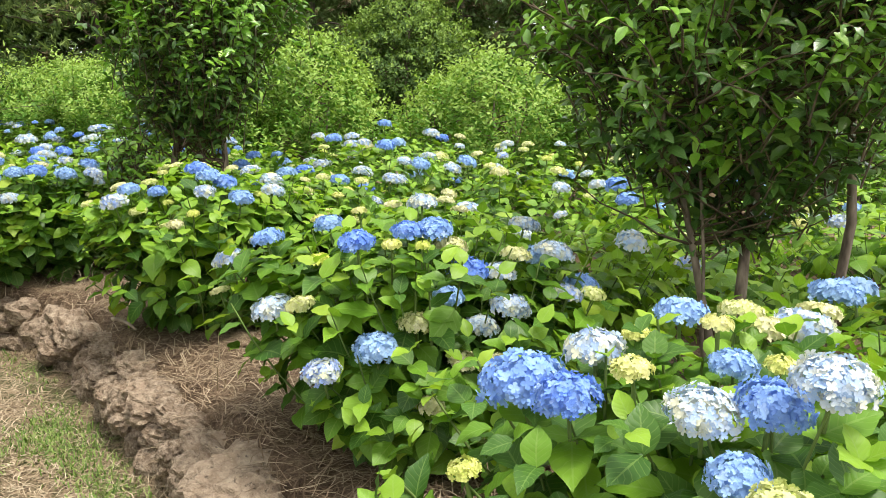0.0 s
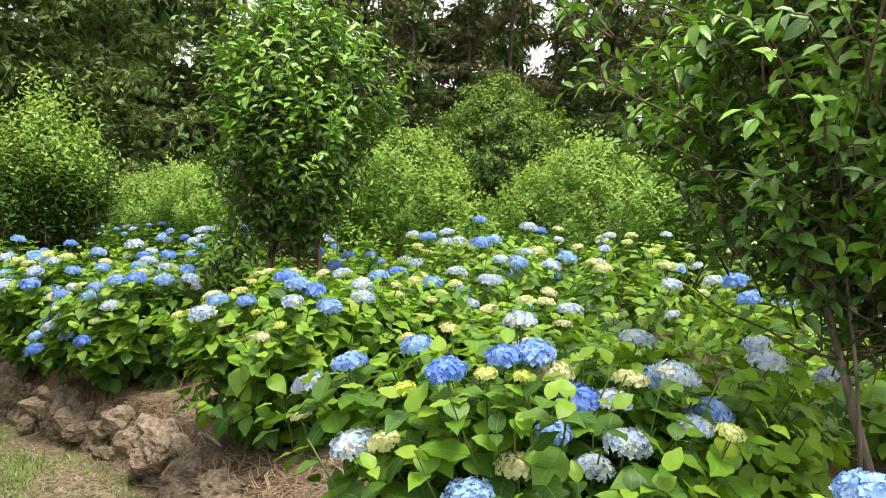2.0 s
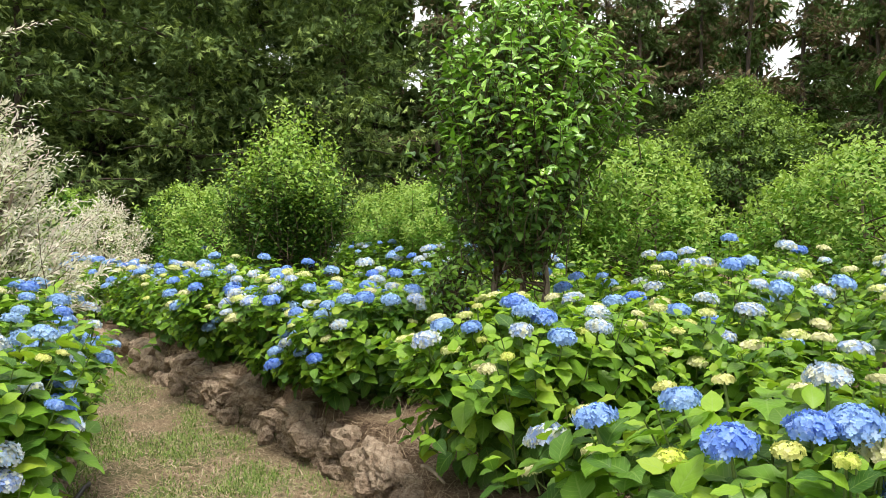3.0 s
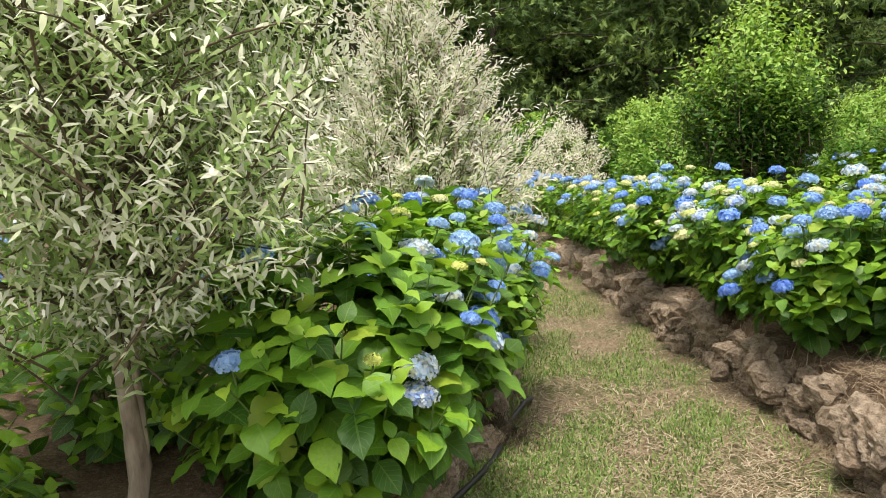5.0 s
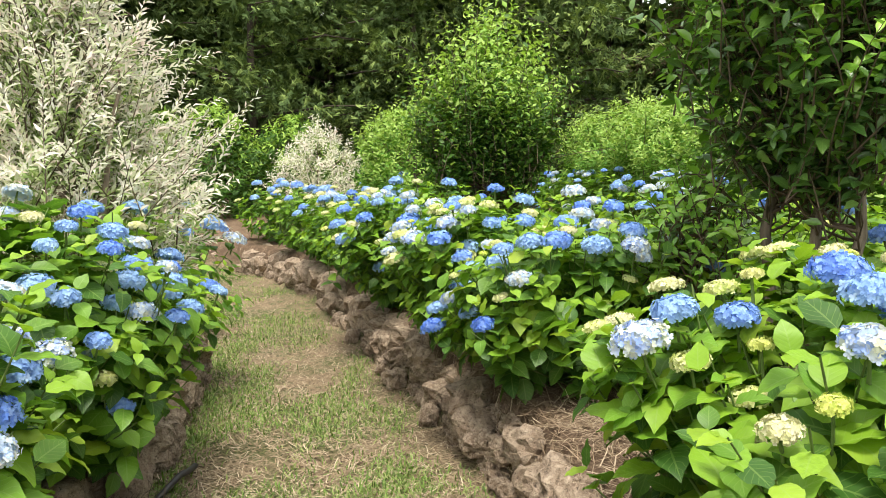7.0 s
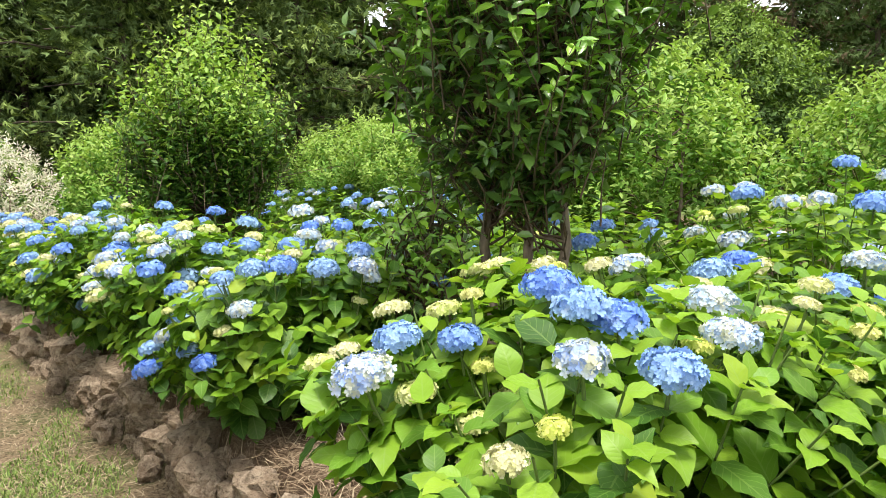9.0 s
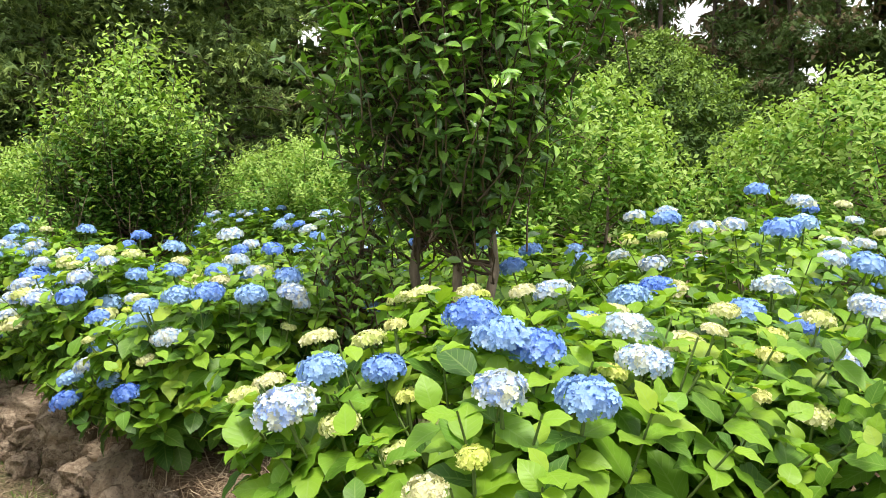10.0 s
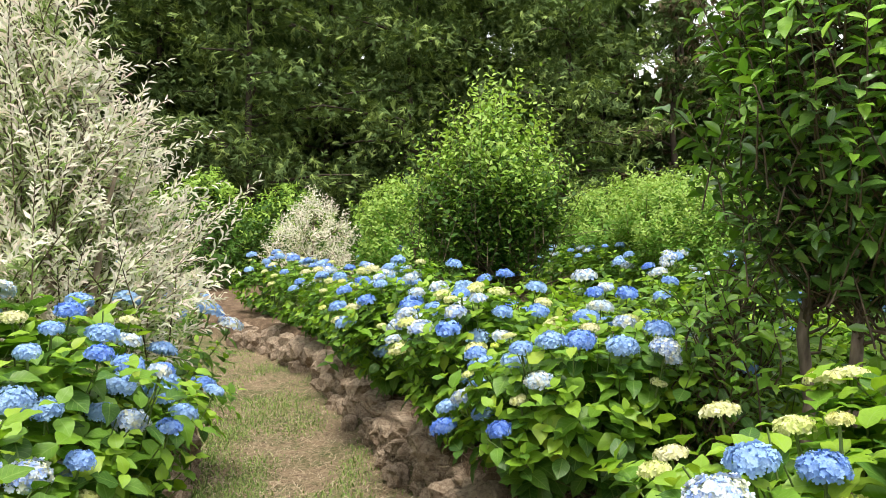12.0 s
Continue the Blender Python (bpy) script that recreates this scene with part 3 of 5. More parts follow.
# trees --------------------------------------------------------------------
def leafy_tree(name, x, y, label, profile, twigs, per_twig, leaf_len, shapes, mats, trunks, seed, young=0.3, group="", category="tree",
               single=None, single_count=0, bark=None, up_bias=0.5, twig_len=0.3, spread=0.55, parts=("trunk", "branchwork", "crown"), z0=None, ends=None, shell=0.45, fork=0.0, limbs=0.5, stalks=1.0, limb_r=0.011, rise=0.0, layers=0.0, sink=0.12):
    """A tree or shrub: trunks, limbs, twigs inside an outline (height: radius), and leaves set along the twigs."""
    rng = np.random.default_rng(seed)
    g = hz(x, y) if z0 is None else z0
    base = np.array([x, y, g])
    tree = thing(name, tuple(base), label, category, group)
    zs, rs = np.array(profile, float).T
    trunk_lines = []
    for tx, ty, hx, hy, hgt, rad in trunks:
        pts = bend((tx, ty, -0.05), (hx, hy, hgt), 0, 8, 0.018, rng)
        part(parts[0], mesh_from(parts[0], *tubes([(pts, np.linspace(rad, rad * 0.3, 8) * (1 + 0.08 * rng.normal(size=8)))], 8), [bark or M_BARK]), tree)
        trunk_lines.append(pts)
    limb_pts, tubes_list = [], []
    pos, along, size, tone, ups = [], [], [], [], []
    zw = np.interp(np.linspace(zs[0], zs[-1], 200), zs, rs) + 0.03
    zl = rng.choice(np.linspace(zs[0], zs[-1], 200), twigs, p=zw / zw.sum())
    for z in zl:
        az = rng.uniform(0, 2 * np.pi)
        lump = 1 + 0.16 * math.sin(3 * az + 4 * z + seed) + 0.1 * math.sin(7 * az - 6 * z)
        r = np.interp(z, zs, rs) * lump * (1 - shell * rng.random() ** 1.6) * (1 + layers * math.sin(9.0 * z + 2.0 * math.sin(2 * az)))
        tip = np.array([r * math.cos(az), r * math.sin(az), z])
        line = trunk_lines[rng.integers(0, len(trunk_lines))]
        radial = np.array([math.cos(az), math.sin(az), 0])
        d = radial * (1 - up_bias) + np.array([0, 0, up_bias + 0.35 * (z - zs[0]) / (zs[-1] - zs[0])]) + rng.normal(0, 0.25, 3)
        d /= np.linalg.norm(d)
        ln = twig_len * rng.uniform(0.6, 1.3)
        if rise:
            more = rise * rng.random() ** 2.4
            tip, ln = tip + d * more, ln + more
        start = tip - d * ln
        back = np.array([np.interp(min(max(start[2] - 0.35 * r - 0.05, fork), line[-1, 2]), line[:, 2], line[:, c]) for c in range(3)])
        if rng.random() < limbs:
            tubes_list.append((bend(back, start, -0.02, 5, 0.012, rng), np.linspace(limb_r, 0.35 * limb_r, 5)))
        tw = bend(start, tip, 0.03, 4, 0.006, rng)
        if rng.random() < stalks:
            tubes_list.append((tw, np.linspace(0.0045, 0.0015, 4)))
        s = np.linspace(0.12, 1.0, per_twig)
        e1 = np.cross(d, [0.2, 0.3, 0.93])
        e1 /= np.linalg.norm(e1)
        e2 = np.cross(d, e1)
        a = np.arange(per_twig) * 2.4 + rng.uniform(0, 6) + rng.normal(0, 0.2, per_twig)
        side = np.cos(a)[:, None] * e1 + np.sin(a)[:, None] * e2
        pos.append(np.stack([np.interp(s, np.linspace(0, 1, 4), tw[:, c]) for c in range(3)], 1))
        along.append(side * spread + d * (1.05 - spread) + np.array([0, 0, -sink]))
        size.append(leaf_len * rng.uniform(0.65, 1.15, per_twig) * (1 - 0.25 * (s > 0.85)))
        # New growth gathers towards the top; young is raised to paint lit leaves too.
        fresh = (rng.random() < young * (0.12 + 1.9 * ((z - zs[0]) / (zs[-1] - zs[0])) ** 1.7))
        if ends is None:
            tone.append(np.where((s > 0.35) & fresh, 1, 0))
        else:
            tone.append(ends(s, rng, z))
        ups.append(np.tile(np.array([0, 0, 1.0]) + 0.55 * radial, (per_twig, 1)) + rng.normal(0, 0.3, (per_twig, 3)))
    pos, along, size, tone, ups = (np.concatenate(q) for q in (pos, along, size, tone, ups))
    axes = frames(pos, along, ups, size)
    part(parts[1], mesh_from(parts[1], *tubes(tubes_list, 4), [M_TWIG]), tree, kind="stuff")
    order = rng.permutation(len(pos))
    chosen, rest = order[:single_count], order[single_count:]
    for i in chosen:
        ob = part("leaf", single[tone[i]][rng.integers(0, len(shapes))], tree)
        m = Matrix(axes[i].tolist()).to_4x4()
        m.translation = Vector(pos[i])
        ob.matrix_basis = m
    V, F, I, U = scatter(shapes, pos[rest], axes[rest], tone[rest], rng)
    part(parts[2], mesh_from(parts[2], V, F, mats, I, U), tree, kind="stuff")
    return tree


GLOSSY = [leaf_shape(3, w, fo, ar, 0.95, 0.95) for w, fo, ar in ((0.22, 0.25, 0.25), (0.25, 0.1, 0.4), (0.2, 0.3, 0.1))]
GLOSSY_MESH = [[mesh_from("leaf", v, f, [mt], None, u) for v, f, u in GLOSSY] for mt in M_CAM1]


def blade(w, lift, dip):
    """A small leaf of two triangles folded at the midrib."""
    return np.array([(0, 0, 0), (w, 0.45, lift), (0, 1, -dip), (-w, 0.5, lift)]), np.array([(0, 1, 2), (0, 2, 3)]), np.array([(0.5, 0), (1, 0.5), (0.5, 1), (0, 0.5)])


SMALL = [blade(0.24, 0.08, 0.2), blade(0.28, 0.05, 0.05), blade(0.22, 0.1, 0.3)]
WISP = [blade(0.13, 0.04, 0.15), blade(0.15, 0.03, -0.1), blade(0.12, 0.04, 0.3)]


def lance(w, dip):
    """A narrow pointed leaf of four triangles."""
    vs = [(0, 0, 0), (w, 0.3, 0.03), (0.85 * w, 0.62, 0.02 - 0.4 * dip), (0, 1, -dip), (-0.85 * w, 0.62, 0.02 - 0.4 * dip), (-w, 0.3, 0.03)]
    return np.array(vs), np.array([(0, 1, 5), (1, 2, 5), (2, 4, 5), (2, 3, 4)]), np.array([(0.5 + v[0] / (2 * w), v[1]) for v in vs])


NARROW = [lance(0.12, 0.15), lance(0.14, -0.1), lance(0.11, 0.3)]


def frond(spread_, w):
    """A flat conifer spray: a leading shoot and side shoots of thin needles."""
    vs, fs, uv = [], [], []
    for y, a, ln in ((0.0, 0.0, 1.0), (0.12, spread_, 0.6), (0.22, -spread_, 0.62), (0.45, 0.8 * spread_, 0.42)):
        c, s_ = math.cos(a), math.sin(a)
        k = len(vs)
        for u, t_ in ((-w, 0.0), (w, 0.1), (0.0, ln)):
            vs.append((u * c + t_ * s_, y + t_ * c - u * s_, -0.25 * (t_ * s_) ** 2 - 0.12 * t_))
            uv.append((0.5 + u, t_))
        fs.append((k, k + 1, k + 2))
    return np.array(vs), np.array(fs), np.array(uv)


FROND = [frond(0.6, 0.075), frond(0.8, 0.06), frond(0.45, 0.09)]
CLUMP = [blade(0.17, 0.06, 0.2), blade(0.24, 0.1, 0.0), blade(0.13, 0.03, 0.35)]


# ---- the place -----------------------------------------------------------
ground = build_ground()


# rock edging --------------------------------------------------------------
def stone_mesh(seed, level):
    """A pitted, blocky lava stone about one metre across, to be scaled."""
    bm = bmesh.new()
    bmesh.ops.create_icosphere(bm, subdivisions=level, radius=0.5)
    off = Vector((seed * 7.3, seed * 3.1, seed * 1.7))
    for v in bm.verts:
        n = v.co.normalized()
        block = (abs(n.x) ** 3.4 + abs(n.y) ** 3.4 + abs(n.z) ** 3.4) ** (-1 / 3.4)
        k = 0.86 * block + 0.3 * noise.noise(n * 1.3 + off) + 0.2 * noise.noise(n * 2.7 - off)
        ridge = 0.13 * (1 - 2 * abs(noise.noise(n * 3.6 + off * 2))) + 0.07 * (1 - 2 * abs(noise.noise(n * 7.7 - off)))
        ledge = 0.045 * noise.noise(Vector((n.x * 1.6, n.y * 1.6, n.z * 8)) + off)
        pit = max(0, 0.3 - noise.voronoi(n * 3.1 + off)[0][0]) * 0.55 + max(0, 0.26 - noise.voronoi(n * 7 - off)[0][0]) * 0.34
        v.co = n * 0.5 * (k + ridge + ledge - pit + 0.06 * noise.noise(n * 15 + off) + 0.045 * noise.noise(n * 29 - off))
    me = bpy.data.meshes.new("stone")
    bm.to_mesh(me)
    bm.free()
    me.materials.append(M_ROCK)
    me.polygons.foreach_set("use_smooth", [False] * len(me.polygons))
    return me


STONES_FAR = [stone_mesh(s, 2) for s in range(1, 8)]
STONES = [stone_mesh(s, 3) for s in range(1, 8)]
STONES_FINE = [stone_mesh(s, 4) for s in range(1, 10)]


def along_line(line, step, rng):
    seg = np.linalg.norm(np.diff(line, axis=0), axis=1)
    run = np.concatenate([[0], np.cumsum(seg)])
    s = 0.0
    while s < run[-1]:
        i = min(np.searchsorted(run, s, "right") - 1, len(seg) - 1)
        d = (line[i + 1] - line[i]) / seg[i]
        yield line[i] + d * (s - run[i]), d
        s += step * rng.uniform(0.75, 1.3)


def edging(line, name, label, side, courses, seed):
    """A low bank of lava stones along one edge of the path; the stones are parts of an earth core."""
    rng = np.random.default_rng(seed)
    pts = list(along_line(line, 0.022, np.random.default_rng(seed + 50)))
    prof = np.array([(0.0, -0.05), (0.06, 0.06), (0.09, 0.15), (0.11, 0.23), (0.16, 0.29), (0.25, 0.325), (0.36, 0.35), (0.48, 0.335)])
    fine = np.linspace(0, 7, 30)
    prof = np.stack([np.interp(fine, np.arange(8), prof[:, c]) for c in (0, 1)], 1)
    pts = [q for q in pts if q[0][1] > -2]
    V = []
    for k, (p, d) in enumerate(pts):
        nrm = np.array([d[1], -d[0]]) * side
        for o, z in prof:
            q = Vector((*(p + nrm * o), z * courses))
            ledge = noise.noise(Vector((q.x * 3, q.y * 3, q.z * 22)))
            lump = 0.05 * noise.noise(q * 4.5) + 0.04 * noise.noise(q * 12) + 0.04 * ledge - 0.05 * max(0, 0.75 - 4 * abs(noise.noise(q * 7))) + 0.025 * noise.noise(q * 30) + 0.015 * noise.noise(q * 60) - 0.025
            lump *= min(1, z / 0.1 + 0.3) * (0.5 if o > 0.3 else 1)
            V.append((q.x - nrm[0] * lump, q.y - nrm[1] * lump, q.z + 0.7 * lump * min(1, max(0, z / 0.2))))
    n = len(prof)
    F = [(a * n + c, a * n + c + 1, (a + 1) * n + c + 1, (a + 1) * n + c) for a in range(len(pts) - 1) for c in range(n - 1)]
    wall = new(name, mesh_from(name, np.array(V), F, [M_ROCK], smooth=False))
    tagged(wall, label, "rock edging", kind="structure")
    rows = ((0.035, 0.05, 0.15, 0.8, 0.85), (0.065, 0.15, 0.23, 0.75, 0.75), (0.14, 0.245, 0.33, 0.72, 0.62), (0.34, 0.325, 0.2, 1.5, 0.6))
    for row, (o, z, size, gap, tall) in enumerate(rows):
        for p, d in along_line(line, size * gap, rng):
            if p[1] < -0.8 or p[0] < -10 or rng.random() < 0.06:
                continue
            nrm = np.array([d[1], -d[0]]) * side
            q = p + nrm * (o + 0.02 + rng.normal(0, 0.03))
            s = size * rng.choice([0.6, 0.85, 1.0, 1.2])
            away = math.hypot(q[0] + 1.3, q[1] - 3.0)
            pool = STONES_FINE if away < 1.7 and row and side > 0 else STONES if away < 5 else STONES_FAR
            ob = part("stone", pool[rng.integers(0, len(pool))], wall)
            ob.matrix_basis = Matrix.LocRotScale(Vector((q[0], q[1], z * courses * rng.uniform(0.9, 1.08))), Euler((rng.normal(0, 0.14), rng.normal(0, 0.14), math.atan2(d[1], d[0]) + rng.normal(0, 0.35) + math.pi * rng.integers(0, 2))),
                                                 Vector((s * rng.uniform(0.95, 1.35), s * rng.uniform(0.7, 0.95), s * tall * rng.uniform(0.8, 1.2))))


edging(EDGE_R, "rock_edging_1", "low bank of rough brown lava stones and packed earth", 1, 1.0, 3)
edging(EDGE_L, "rock_edging_2", "low crumbling edge of brown lava stones", -1, 0.68, 4)

# hydrangeas ---------------------------------------------------------------
A = [(0.48, 1.45, 1.13, "b"), (0.62, 1.5, 1.13, "c"), (0.48, 1.25, 1.16, "y"), (0.64, 1.42, 1.11, "c"), (0.39, 1.43, 1.09, "y"), (0.29, 1.34, 1.08, "w", 1.15), (0.155, 1.31, 1.02, "b", 1.2),
     (0.215, 1.18, 1.04, "b", 0.85), (0.31, 1.15, 1.105, "y"), (0.48, 1.165, 1.11, "b", 0.68), (0.38, 1.01, 1.085, "w", 0.8), (0.465, 0.98, 1.11, "b", 0.85), (0.53, 1.11, 1.13, "y", 0.85), (0.4, 0.92, 1.03, "b", 0.68),
     (0.05, 1.2, 0.9, "y"), (0.74, 1.47, 1.1, "w"), (0.5, 0.9, 1.17, "w", 0.85), (0.42, 0.84, 1.03, "c", 0.9), (0.95, 1.75, 1.12, "b"), (0.22, 1.02, 0.9, "b", 0.8), (0.86, 1.65, 1.1, "c")]
B = [(-0.26, 2.21, 1.14, "b"), (-0.11, 2.29, 1.17, "b"), (-0.075, 2.48, 1.245, "w"), (0.02, 2.36, 1.12, "c"), (0.195, 2.47, 1.02, "w"), (0.13, 2.33, 0.865, "w"), (0.225, 2.38, 0.92, "w"), (0.425, 2.44, 0.96, "w"),
     (0.25, 2.5, 1.08, "c"), (0.335, 2.67, 1.04, "b"), (0.39, 2.57, 1.08, "w"), (0.32, 2.94, 1.13, "w"), (0.52, 2.7, 0.94, "b"), (0.08, 2.2, 0.79, "c"), (0.17, 2.2, 0.78, "c"), (-0.53, 2.28, 0.91, "w"),
     (-0.435, 2.23, 0.94, "c"), (-0.74, 2.54, 1.02, "w"), (-0.39, 2.3, 1.07, "y"), (-0.39, 2.49, 1.16, "b"), (-0.58, 2.41, 1.115, "b"), (-0.155, 2.21, 1.14, "y"), (-0.07, 2.19, 0.905, "c"), (-0.185, 2.11, 0.84, "b")]
B2 = [(-0.34, 2.08, 0.775, "w"), (0.085, 2.39, 1.035, "b"), (0.02, 2.27, 0.97, "b"), (-0.02, 2.1, 0.68, "c"), (-0.03, 2.35, 1.17, "b"), (-0.3, 2.6, 1.2, "y"), (-0.45, 2.65, 1.16, "y")]
C = [(-1.83, 4.17, 1.13, "c"), (-1.58, 3.96, 1.175, "c"), (-1.87, 3.96, 1.05, "c"), (-1.58, 3.69, 1.155, "b", 0.85), (-1.475, 3.79, 1.14, "b", 0.9), (-1.605, 3.58, 1.1, "w"), (-1.52, 3.65, 1.055, "c"), (-1.41, 3.76, 1.095, "y"),
     (-1.41, 3.71, 0.985, "c"), (-1.4, 3.69, 0.9, "c"), (-1.35, 3.8, 1.02, "c"), (-1.35, 3.88, 0.96, "y"), (-1.16, 3.57, 1.17, "w"), (-1.015, 3.68, 1.135, "b"), (-1.285, 3.84, 1.26, "b", 0.9), (-1.2, 3.75, 1.235, "b", 0.95),
     (-1.135, 3.815, 1.2, "b"), (-1.55, 4.3, 1.255, "c"), (-0.97, 4.12, 1.2, "w"), (-0.92, 3.95, 1.155, "w"), (-0.985, 3.91, 1.14, "y"), (-1.1, 4.4, 1.165, "b"), (-1.6, 4.26, 1.24, "c"), (-0.67, 4.46, 1.11, "y")]
D = [(-1.25, 4.75, 1.215, "w"), (-0.99, 4.62, 1.22, "b"), (-0.915, 4.8, 1.23, "b"), (-0.66, 4.63, 1.185, "b"), (-0.5, 4.69, 1.135, "b"), (-0.66, 4.23, 1.03, "y"), (-0.595, 4.5, 1.14, "y"), (-1.31, 4.53, 1.24, "c"),
     (-1.43, 4.32, 1.255, "c"), (-0.84, 4.39, 1.125, "c"), (-0.625, 4.31, 1.12, "y"), (-0.42, 4.5, 1.08, "w"), (-0.3, 4.75, 1.2, "w"), (-0.55, 4.9, 1.23, "w")]
DD = [(-1.317, 6.03, 1.23, "b"), (-0.74, 5.77, 1.4, "w"), (-0.895, 5.9, 1.435, "b"), (-0.94, 5.65, 1.245, "w"), (-0.5, 5.95, 1.57, "b"), (0.16, 5.65, 1.3, "b"), (-0.45, 5.5, 1.4, "b"), (-0.36, 5.55, 1.43, "b"),
      (-0.3, 5.3, 1.3, "w"), (-0.18, 5.3, 1.28, "b"), (-1.05, 6.1, 1.45, "w"), (-0.62, 5.6, 1.42, "w")]
E1 = [(-2.83, 4.86, 1.145, "b"), (-2.71, 4.9, 1.155, "b"), (-2.56, 4.99, 1.14, "b"), (-3.04, 4.91, 1.03, "b"), (-3.43, 5.14, 0.93, "b"), (-2.84, 4.8, 0.98, "w"), (-3.29, 4.95, 0.87, "b"), (-3.34, 4.9, 0.815, "w"),
      (-3.22, 4.9, 0.755, "b"), (-3.0, 4.74, 0.75, "b"), (-3.45, 4.91, 0.745, "b"), (-3.42, 4.85, 0.66, "b"), (-2.95, 4.81, 0.88, "c"), (-2.65, 5.17, 1.22, "w"), (-2.88, 5.23, 1.215, "b"), (-2.96, 5.5, 1.24, "w"), (-2.5, 5.2, 1.2, "b"), (-2.4, 5.05, 1.15, "w")]
E2 = [(-3.545, 5.46, 1.035, "w"), (-3.57, 5.81, 1.29, "b"), (-3.99, 5.65, 1.165, "w"), (-3.99, 5.78, 1.28, "c"), (-3.9, 5.94, 1.35, "b"), (-4.12, 5.63, 0.76, "c"), (-3.98, 5.66, 1.1, "w"), (-3.75, 5.5, 1.0, "b"),
      (-3.65, 5.6, 1.15, "b"), (-3.8, 5.75, 1.25, "c"), (-3.7, 5.35, 0.8, "b"), (-4.2, 5.9, 1.25, "b")]
E3 = [(-4.48, 5.94, 1.08, "b"), (-4.72, 6.02, 0.985, "b"), (-4.93, 6.19, 1.23, "b"), (-5.49, 6.56, 1.37, "b"), (-5.08, 6.4, 1.375, "c"), (-4.74, 6.41, 1.37, "b"), (-4.9, 5.95, 0.8, "b"), (-5.25, 6.15, 0.95, "b"),
      (-5.28, 6.22, 0.97, "b"), (-4.6, 6.1, 1.22, "w"), (-4.8, 6.05, 1.1, "b"), (-5.2, 6.3, 1.2, "b"), (-5.6, 6.35, 1.0, "b"), (-5.0, 5.95, 0.72, "b")]
L1 = [(-2.81, 1.75, 0.85, "b"), (-2.61, 2.14, 0.84, "y"), (-2.59, 2.29, 0.8, "w"), (-2.58, 2.29, 0.71, "w"), (-3.16, 2.67, 1.075, "b"), (-2.95, 2.49, 1.13, "w"), (-3.13, 2.79, 0.975, "w"), (-2.85, 2.72, 0.95, "b"),
      (-2.73, 2.63, 0.89, "b"), (-2.65, 2.6, 0.83, "w"), (-3.77, 2.91, 1.27, "b"), (-3.95, 3.09, 1.355, "w"), (-3.4, 2.5, 1.3, "b"), (-3.1, 2.35, 1.2, "b"), (-3.3, 2.6, 1.24, "c"), (-2.75, 2.5, 0.98, "w"), (-3.6, 2.75, 1.3, "y"), (-3.0, 2.6, 1.0, "y")]
L2 = [(-3.55, 3.1, 1.0, "b"), (-3.65, 3.42, 0.89, "w"), (-3.55, 3.28, 0.565, "b"), (-4.33, 3.72, 1.26, "b"), (-4.175, 3.45, 1.275, "b"), (-3.96, 3.55, 1.13, "w"), (-4.25, 3.85, 1.03, "b"), (-3.7, 3.3, 1.08, "c"),
      (-3.74, 3.41, 1.005, "b"), (-3.77, 3.58, 0.94, "b"), (-3.65, 3.2, 0.75, "w"), (-3.5, 3.2, 0.7, "c"), (-3.6, 3.3, 0.95, "b"), (-3.85, 3.5, 1.05, "b"), (-3.4, 3.0, 0.85, "w"), (-3.95, 3.7, 0.95, "b"), (-4.05, 3.6, 1.2, "c")]

NEAR = "lush hydrangea bush with broad green leaves and blue and cream mopheads"
hydrangea(0.55, 1.38, 0.64, 0.52, 1.1, 80, A, "hydrangea bush with broad leaves overhanging the path edge", 11, single=190, leaf=0.1, deep=0.4)
hydrangea(-0.03, 2.58, 0.66, 0.6, 1.17, 100, B + B2, NEAR, 12, extra=7, mixw="ccyw", single=260, leaf=0.118, low=-0.5, deep=0.25)
hydrangea(0.58, 3.1, 0.52, 0.44, 1.08, 100, [], "leafy hydrangea bush with pale fresh leaves and few flowers", 13, extra=2, mixw="cw", fresh=0.8, leaf=0.13)
hydrangea(-1.25, 4.05, 0.68, 0.58, 1.23, 105, C, NEAR, 14, extra=12, mixw="ccyy", single=280, leaf=0.12, low=-0.3, deep=0.06, fresh=0.2)
hydrangea(-0.75, 4.68, 0.62, 0.56, 1.22, 75, D, NEAR, 15, extra=12, mixw="ccwy", single=120, deep=0.15)
hydrangea(-0.1, 4.35, 0.6, 0.5, 1.06, 75, [], "leafy hydrangea bush with scattered pale flower heads", 16, extra=9, mixw="bwccy")
hydrangea(-0.6, 5.85, 0.82, 0.68, 1.36, 90, DD, "hydrangea bush with blue and white mopheads on a rise", 17, extra=12, mixw="bwccw")
hydrangea(0.5, 5.7, 0.75, 0.6, 1.25, 80, [], "hydrangea bush with cream and blue mopheads", 18, extra=14, mixw="bwcccy", far=True)
hydrangea(-2.87, 5.3, 0.62, 0.58, 1.17, 105, E1, "rounded hydrangea bush thick with blue mopheads", 19, extra=20, mixw="wcb", single=150, low=-0.45)
hydrangea(-3.8, 5.74, 0.62, 0.55, 1.22, 95, E2, "hydrangea bush dotted with blue and white mopheads", 20, extra=38, mixw="bbbwwccy", face=-2.0, sweep=1.3)
hydrangea(-4.95, 6.32, 0.74, 0.57, 1.26, 100, E3, "hydrangea bush crowded with blue mopheads", 21, extra=40, mixw="bbbbwwcy", face=-2.0, sweep=1.3)
